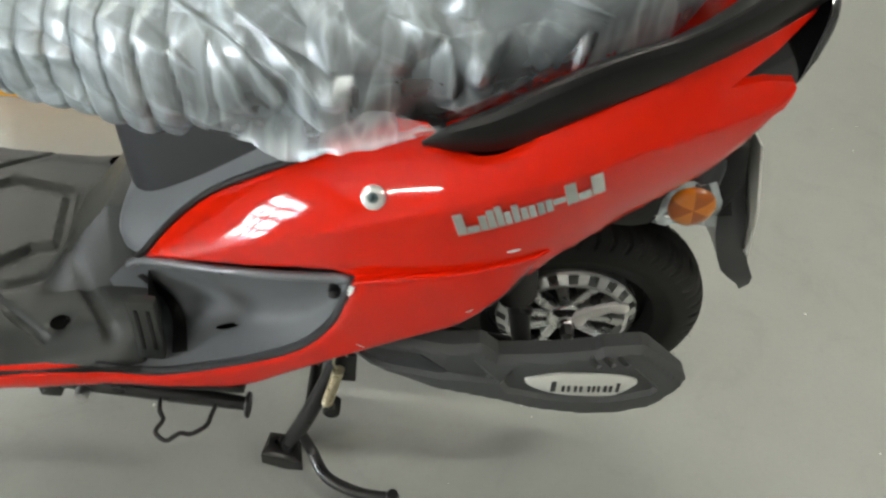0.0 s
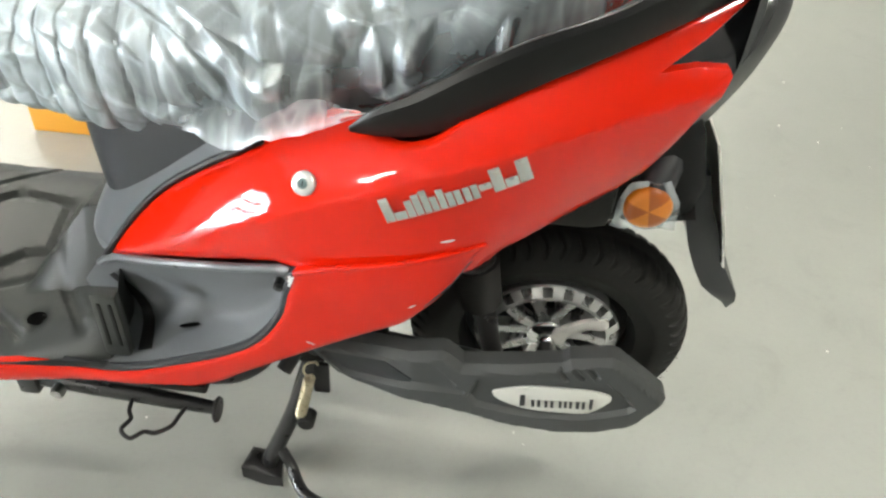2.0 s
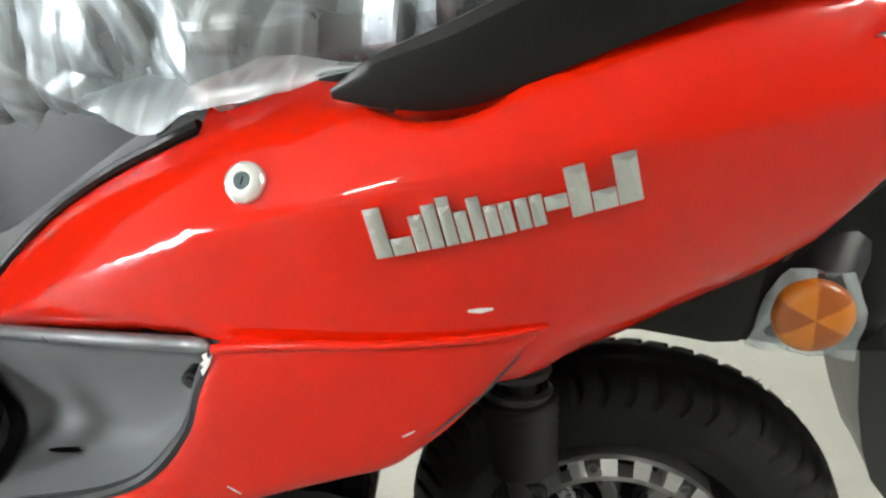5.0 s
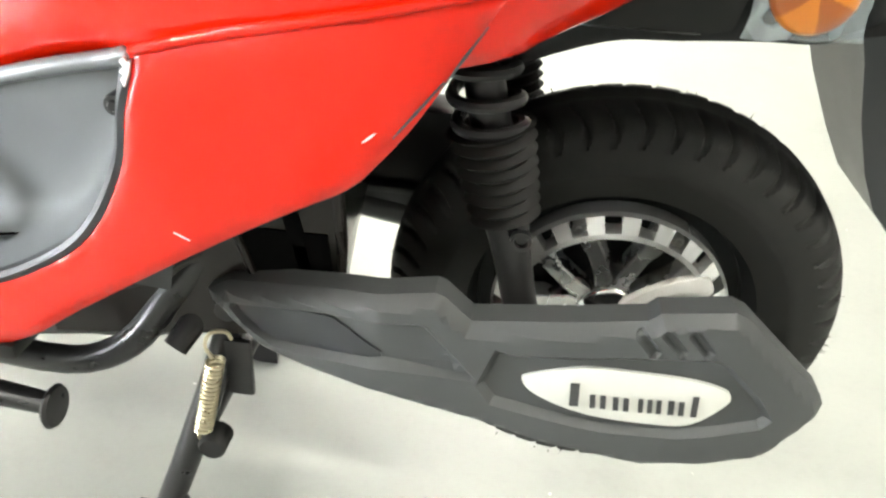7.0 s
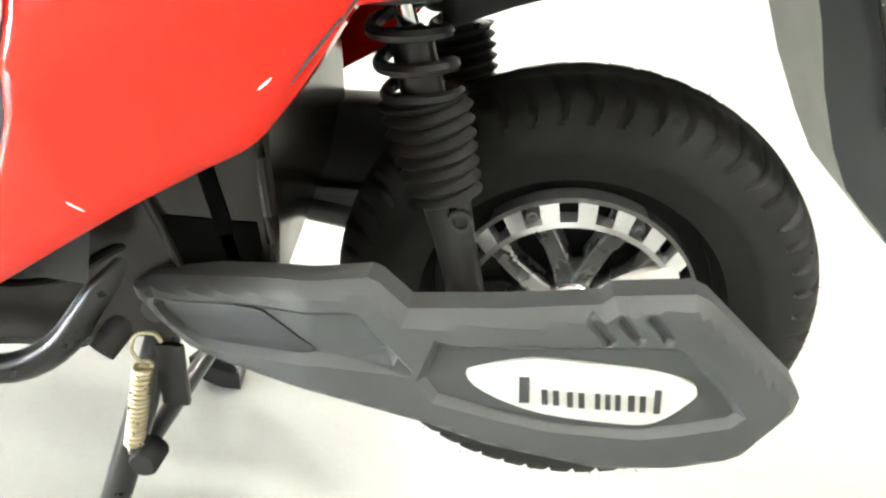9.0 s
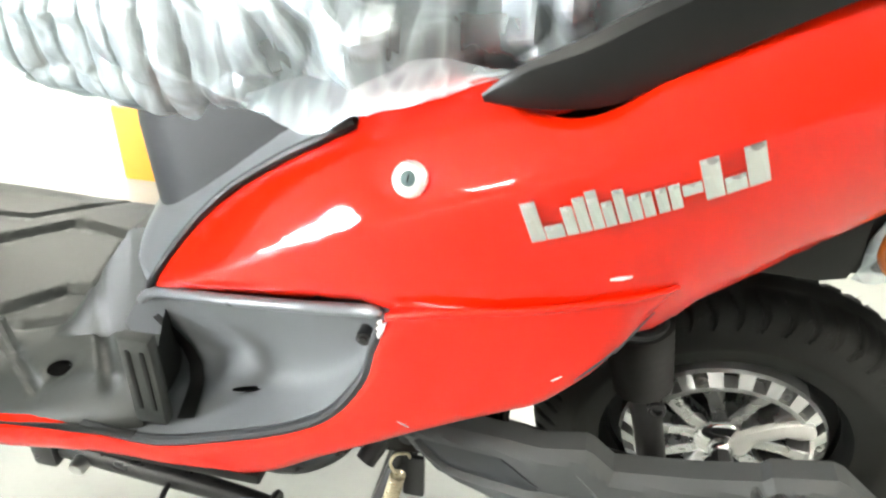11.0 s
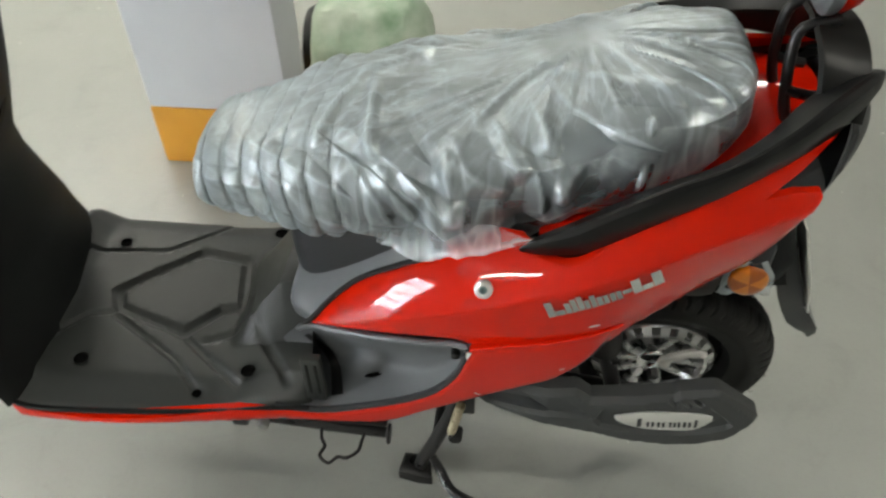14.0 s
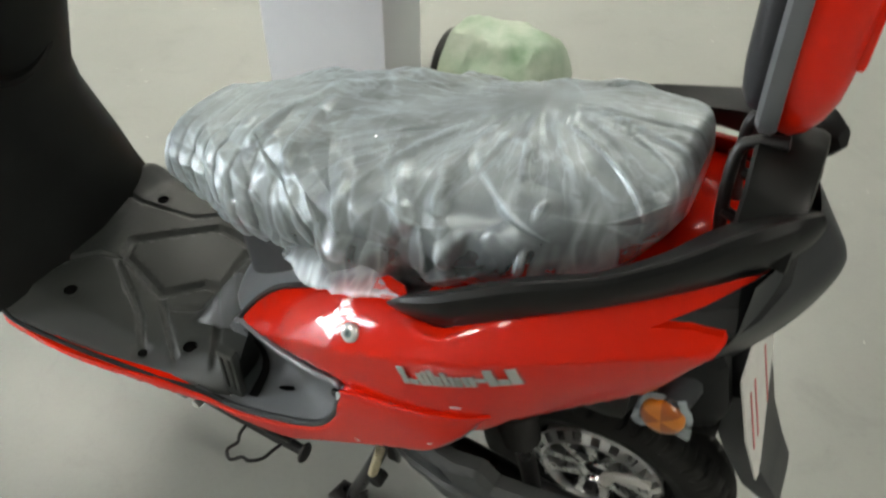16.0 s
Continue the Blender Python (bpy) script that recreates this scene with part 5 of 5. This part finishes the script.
def centre_stand():
    stand = new("centre_stand")
    stand.parent = scooter
    stand.location = (0, 0, 0)
    for s in (0, 1):
        def put(bm):
            if s:
                bmesh.ops.translate(bm, verts=bm.verts, vec=(0, 0.34, 0))
            return bm
        part("leg", put(tube([(-0.35, -0.10, 0.292), (-0.372, -0.115, 0.215), (-0.405, -0.122, 0.12), (-0.432, -0.124, 0.05), (-0.436, -0.124, 0.03)], [0.012, 0.0135, 0.014, 0.014, 0.013], 12, 4)), IRON, stand, "black tube leg")
        part("foot", put(sheet(sharp([(-0.478, -0.15), (-0.47, -0.105), (-0.42, -0.095), (-0.41, -0.15)], 0.015), lambda u, v, d: Vector((u, v, 0.03 + 0.45 * max(0, -0.435 - u) - d)), 0.028, 0.006, 0.004, 0.01)), IRON, stand, "flat black foot")
    part("kick_lever", tube([(-0.418, -0.125, 0.085), (-0.395, -0.14, 0.05), (-0.365, -0.18, 0.035), (-0.31, -0.205, 0.035), (-0.262, -0.212, 0.042)], [0.009, 0.0095, 0.01, 0.01, 0.008], 10, 5), IRON, stand, "curved black kick lever")
    part("lever_ball", lathe([(0.0, -0.012), (0.009, -0.009), (0.012, 0.0), (0.009, 0.009), (0.0, 0.012)], 14, "z", (-0.255, -0.213, 0.045)), IRON, stand, "rounded lever end")
    part("stand_cross", tube([(-0.40, -0.12, 0.13), (-0.40, 0.215, 0.13)], 0.01, 10, 1), IRON, stand, "black cross bar")
    part("stop_rubber", lathe([(0.0, -0.014), (0.011, -0.014), (0.0135, -0.011), (0.0135, 0.012), (0.0, 0.012)], 20, "y", (-0.362, -0.135, 0.175)), RUBBER, stand, "round black rubber stop")
    part("stand_plate", block((0.026, 0.008, 0.064), (-0.34, -0.112, 0.25), 0.0038), IRON, stand, "black stand plate")
    pts = []
    a0, b0 = Vector((-0.352, -0.137, 0.275)), Vector((-0.369, -0.142, 0.195))
    n = 17
    for k in range(n * 10 + 1):
        a = 2 * math.pi * k / 10
        c = a0.lerp(b0, k / (n * 10))
        pts.append(c + Vector((0.0075 * math.cos(a), 0.0075 * math.sin(a), 0)))
    spring = part("return_spring", tube(pts, 0.0019, 6, 1), ZINC, stand, "yellow zinc coil spring")
    part("spring_hook", tube([a0, a0 + Vector((-0.008, 0, 0.014)), a0 + Vector((-0.004, 0.004, 0.027)), a0 + Vector((0.008, 0.01, 0.026)), a0 + Vector((0.01, 0.016, 0.014))], 0.0019, 6, 4), ZINC, spring, "bent wire hook")
    part("spring_hook", tube([b0, b0 + Vector((-0.006, 0, -0.012)), b0 + Vector((0.002, 0.006, -0.022)), b0 + Vector((0.009, 0.012, -0.012))], 0.0019, 6, 4), ZINC, spring, "bent wire hook")


def side_stand():
    stand = new("side_stand")
    stand.parent = scooter
    stand.location = (0, 0, 0)
    part("leg", tube([(-0.735, -0.185, 0.275), (-0.66, -0.186, 0.268), (-0.56, -0.188, 0.258), (-0.482, -0.19, 0.25)], [0.013, 0.014, 0.0125, 0.010], 12, 3), IRON, stand, "black tube folded up")
    part("foot", lathe([(0.0, 0.004), (0.018, 0.003), (0.02, 0.0), (0.018, -0.003), (0.0, -0.004)], 20, "x", (-0.478, -0.191, 0.249)), IRON, stand, "round black foot")
    part("pivot", block((0.03, 0.04, 0.04), (-0.75, -0.185, 0.277), 0.006), IRON, stand, "black pivot block")
    part("pivot_bolt", lathe([(0.0, -0.212), (0.008, -0.212), (0.01, -0.208), (0.01, -0.19)], 12, "y", (-0.705, 0, 0.27)), CAST, stand, "steel pivot bolt")
    part("wire_loop", tube([(-0.60, -0.195, 0.262), (-0.594, -0.222, 0.268), (-0.584, -0.24, 0.272), (-0.588, -0.262, 0.276), (-0.57, -0.276, 0.278), (-0.556, -0.262, 0.276), (-0.54, -0.262, 0.276), (-0.524, -0.245, 0.272), (-0.522, -0.222, 0.266), (-0.522, -0.197, 0.254)], 0.0032, 8, 5), IRON, stand, "bent wire toe loop")


rear_wheel()
shock(-1)
shock(1)
side_guard()
underbody()
centre_stand()
side_stand()

# ---------------------------------------------------------------- seat and its plastic cover
SEAT = [(-0.70, 0.705, 0.775, 0.085), (-0.66, 0.695, 0.805, 0.115), (-0.60, 0.692, 0.83, 0.138), (-0.5, 0.70, 0.855, 0.158), (-0.4, 0.71, 0.868, 0.172), (-0.3, 0.728, 0.882, 0.18), (-0.2, 0.765, 0.91, 0.178), (-0.1, 0.81, 0.938, 0.163),
        (-0.03, 0.845, 0.945, 0.13), (0.0, 0.865, 0.93, 0.09)]


def seat_ring(row, grow, n, power=0.62):
    x, zb, zt, hw = row
    zc, hz = (zb + zt) / 2, (zt - zb) / 2 + grow
    out = []
    for k in range(n):
        a = 2 * math.pi * k / n
        c, s = math.cos(a), math.sin(a)
        out.append(np.array((x, YC + math.copysign(abs(c) ** power, c) * (hw + grow), zc + math.copysign(abs(s) ** power, s) * hz)))
    return out


def seat():
    rows = catmull([(x, zb - 0.02, zt, hw) for x, zb, zt, hw in SEAT], 5)
    bm = loft([[Vector(p) for p in seat_ring(r, -0.014, 48)] for r in rows])
    body = part("seat", bm, SEATFABRIC, scooter, "long black padded seat")


def creases(seed, cell_x, cell_g, slant, ends=(-0.9, 0.15)):
    """A field of flat facets with straight creases over (x, girth): random heights joined by triangles."""
    rng = random.Random(seed)
    pts, hs = [], []
    x = ends[0]
    while x < ends[1]:
        g = -0.75
        while g < 0.75:
            pts.append(((x + rng.uniform(-0.45, 0.45) * cell_x + slant * g) / cell_x, (g + rng.uniform(-0.45, 0.45) * cell_g) / cell_g))
            hs.append(rng.uniform(-1, 1))
            g += cell_g
        x += cell_x
    vo, _, fo, ov, *_ = delaunay_2d_cdt([Vector(p) for p in pts], [], [], 0, 1e-6)
    pos = np.array([(v.x, v.y) for v in vo])
    hgt = np.array([hs[o[0]] if o else 0.0 for o in ov])
    tri = np.array([list(f) for f in fo if len(f) == 3])
    p0, p1, p2 = pos[tri[:, 0]], pos[tri[:, 1]], pos[tri[:, 2]]
    det = (p1[:, 0] - p0[:, 0]) * (p2[:, 1] - p0[:, 1]) - (p2[:, 0] - p0[:, 0]) * (p1[:, 1] - p0[:, 1])

    def field(xs, gs):
        u, v = (xs + slant * gs) / cell_x, gs / cell_g
        out = np.zeros(len(xs))
        for i in range(0, len(xs), 2000):
            du, dv = u[i:i + 2000, None] - p0[None, :, 0], v[i:i + 2000, None] - p0[None, :, 1]
            b = (du * (p2[:, 1] - p0[:, 1]) - dv * (p2[:, 0] - p0[:, 0])) / det
            c = (dv * (p1[:, 0] - p0[:, 0]) - du * (p1[:, 1] - p0[:, 1])) / det
            k = np.minimum(np.minimum(b, c), 1 - b - c).argmax(1)
            r = np.arange(len(k))
            b, c = b[r, k], c[r, k]
            out[i:i + 2000] = hgt[tri[k, 0]] * (1 - b - c) + hgt[tri[k, 1]] * b + hgt[tri[k, 2]] * c
        return out
    return field


def plastic_cover():
    """A thin loose bag drawn over the seat, full of sharp folds, with a loose hem round its mouth."""
    rows = catmull([(-0.782, 0.69, 0.73, 0.045), (-0.752, 0.655, 0.775, 0.09)] + [(x, zb - 0.03, zt - 0.002, hw + 0.004) for x, zb, zt, hw in SEAT[1:-1]] + [(0.012, 0.865, 0.945, 0.10), (0.03, 0.885, 0.925, 0.05)], 28)
    n = 300
    pos = np.array([p for r in rows for p in seat_ring(r, 0.0, n, 0.66)])
    ang = np.tile(2 * math.pi * np.arange(n) / n, len(rows))
    girth = (np.where(ang > 1.5 * math.pi, ang - 2 * math.pi, ang) - math.pi / 2) * 0.2
    side = np.abs(np.cos(ang)) ** 1.2
    xs = pos[:, 0]
    rear, nose = smoothstep(-0.2, -0.1, xs), smoothstep(-0.46, -0.58, xs)
    big = creases(3, 0.085, 0.17, 0.35)(xs, girth)
    mid = creases(8, 0.042, 0.085, -0.45)(xs, girth)
    small = creases(5, 0.017, 0.05, 0.2)(xs, girth)
    h = (0.013 * side + 0.002) * big * (1 - 0.7 * rear) * (1 - 0.7 * nose) + (0.014 * side + 0.0012) * mid * (1 - 0.65 * rear) * (1 - 0.4 * nose)
    h += (0.0009 * side + 0.0003) * small * (1 - 0.5 * rear)
    # over the top the facets run out from the gathering point near the rear
    dx, dy = xs + 0.19, pos[:, 1] - YC - 0.05
    reach, turn = np.hypot(dx, dy), np.arctan2(dy, -dx)
    spread, far = np.clip(turn * 0.25 - 0.3, -1.05, 0.4), np.clip(reach - 0.3, -0.7, 0.7)
    rays = -np.abs(creases(11, 0.06, 0.45, 0.12, (-1.2, 0.5))(spread, far))
    lines = -np.abs(creases(12, 0.03, 0.25, -0.08, (-1.2, 0.5))(spread, far))
    h += (0.011 * rays + 0.004 * lines) * smoothstep(0.02, 0.13, reach) * np.maximum(0, np.sin(ang)) ** 0.7 + 0.004
    h += np.array([fold(p, a) for p, a in zip(pos, ang)])
    for ax, ay, az, bx, by, bz, wide, tall in FOLDS:
        a, b = np.array((ax, ay, az)), np.array((bx, by, bz))
        t = np.clip(((pos - a) @ (b - a)) / ((b - a) @ (b - a)), 0, 1)
        d = np.linalg.norm(pos - a - t[:, None] * (b - a), axis=1)
        h += tall * np.maximum(0, 1 - d / wide) ** 1.3
    h = np.maximum(h + 0.010, -0.004)
    full = pos + np.stack([np.zeros(len(h)), np.cos(ang), np.sin(ang)], 1) * h[:, None]
    full = full.reshape(len(rows), n, 3)
    rings = [[Vector(q) for q in row] for row in full]
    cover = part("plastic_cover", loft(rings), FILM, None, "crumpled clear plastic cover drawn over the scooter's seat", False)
    tagged(cover, category="plastic cover")
    # the hem hangs in waves below the seat's edge on both sides
    line = catmull([(-0.47, -0.168, 0.728, 0.715), (-0.425, -0.184, 0.745, 0.714), (-0.395, -0.196, 0.752, 0.715), (-0.36, -0.21, 0.764, 0.739), (-0.3, -0.219, 0.778, 0.757), (-0.25, -0.212, 0.785, 0.781)], 26)
    hem = []
    for i, (x, y, zt, zb) in enumerate(line):
        drop = 0.014 * noise.noise(Vector((x * 9, 1, 0))) + 0.003 * noise.noise(Vector((x * 40, 3, 0)))
        row = []
        for j in range(9):
            s = j / 8
            wave = 0.009 * s * noise.noise(Vector((x * 20, s * 1.5, 6))) + 0.005 * s * ridge(Vector((x * 26, s, 2)), 3)
            row.append(Vector((x + 0.004 * s * noise.noise(Vector((x * 30, 9, s))), y + 0.036 * (1 - s) ** 1.4 * float(smoothstep(-0.25, -0.31, x)) - wave, zt + (zb + drop - zt) * s)))
        hem.append(row)
    bm = loft(hem, closed=False)
    far = mirrored(bm)
    part("hem", bm, HEMFILM, cover, "loose wavy hem of the film", crisp=9)
    part("hem", far, HEMFILM, cover, "loose wavy hem of the film", crisp=9)


# the longest folds: where they start and end on the seat, half width, height
FOLDS = [
    (-0.495, 0.05, 0.87, -0.475, -0.139, 0.837, 0.016, 0.012), (-0.475, -0.139, 0.837, -0.385, -0.18, 0.728, 0.02, 0.016), (-0.51, 0.053, 0.86, -0.56, -0.085, 0.83, 0.015, 0.009),
    (-0.302, 0.155, 0.886, -0.562, 0.029, 0.849, 0.018, 0.008), (-0.276, 0.099, 0.898, -0.452, -0.036, 0.87, 0.016, 0.008), (-0.237, -0.007, 0.906, -0.033, -0.1, 0.932, 0.018, 0.006),
    (-0.375, -0.141, 0.858, -0.356, -0.156, 0.79, 0.022, 0.016), (-0.326, -0.065, 0.886, -0.274, -0.15, 0.85, 0.018, 0.011), (-0.245, -0.122, 0.893, -0.208, -0.174, 0.81, 0.022, 0.017),
    (-0.185, -0.165, 0.896, -0.215, -0.17, 0.817, 0.016, 0.013), (-0.109, -0.118, 0.931, -0.121, -0.16, 0.828, 0.008, 0.012),
]


def ridge(v, sharp):
    """Folded noise: thin crests between broad hollows."""
    return max(0.0, 1 - abs(noise.noise(v)) * sharp)


def fold(p, a):
    """Height of the pleats in which the film is gathered round the seat's nose."""
    x, y, z = p
    side = abs(math.cos(a)) ** 1.2
    warp = noise.noise(Vector((x * 5, y * 5, z * 5)))
    lean = 0.55 * (z - 0.8) + 0.25 * (y - YC)
    front = float(smoothstep(-0.44, -0.58, x))
    # broad pleats parted by narrow creases, round the nose
    u = x / 0.040 + 0.5 * warp + 1.2 * lean
    return front * (0.25 + 0.75 * side) * 0.010 * (abs(math.sin(math.pi * u)) ** 0.4 - 0.8) - 0.004


def wrapped_roll():
    roll = new("wrapped_roll")
    roll.location = (0, 0, 0)
    tagged(roll, "pale green roll wrapped in clear film, lying on the floor", "roll")
    rings = []
    for i in range(30):
        s = i / 29
        x = -0.96 + 0.4 * s
        r = 0.155 * (1 - abs(2 * s - 1) ** 5) ** 0.5 + 0.01
        row = []
        for k in range(48):
            a = 2 * math.pi * k / 48
            p = Vector((x, 1.29 + 1.1 * r * math.cos(a), 0.155 + r * math.sin(a)))
            p += Vector((0, math.cos(a), math.sin(a))) * (0.02 * noise.noise(p * 8) + 0.012 * ridge(Vector((s * 5, a * 1.5, 2)), 4))
            p.z = max(p.z, 0.002)
            row.append(p)
        rings.append(row)
    part("wrap", loft(rings), SACK, roll, "pale green film wrapping")
    part("end_cap", lathe([(0.0, -0.012), (0.08, -0.010), (0.12, 0.0), (0.13, 0.02), (0.13, 0.05)], 32, "x", (-0.965, 1.29, 0.155)), BLACK, roll, "dark open end")


def floor_specks():
    rng = random.Random(8)
    bm = bmesh.new()
    for _ in range(260):
        x, y, r = rng.uniform(-2.2, 2.2), rng.uniform(-1.0, 2.6), rng.uniform(0.0008, 0.0032) * rng.choice((1, 1, 1, 1.6))
        v = [bm.verts.new((x + r * rng.uniform(0.7, 1.2) * math.cos(k * 1.047), y + r * rng.uniform(0.7, 1.2) * math.sin(k * 1.047), 0.0012)) for k in range(6)]
        bm.faces.new(v)
    tagged(part("paint_speck", bm, PAPER, None, "tiny white paint specks on the concrete floor", False), category="specks", kind="stuff")


seat()
plastic_cover()
wrapped_roll()
floor_specks()
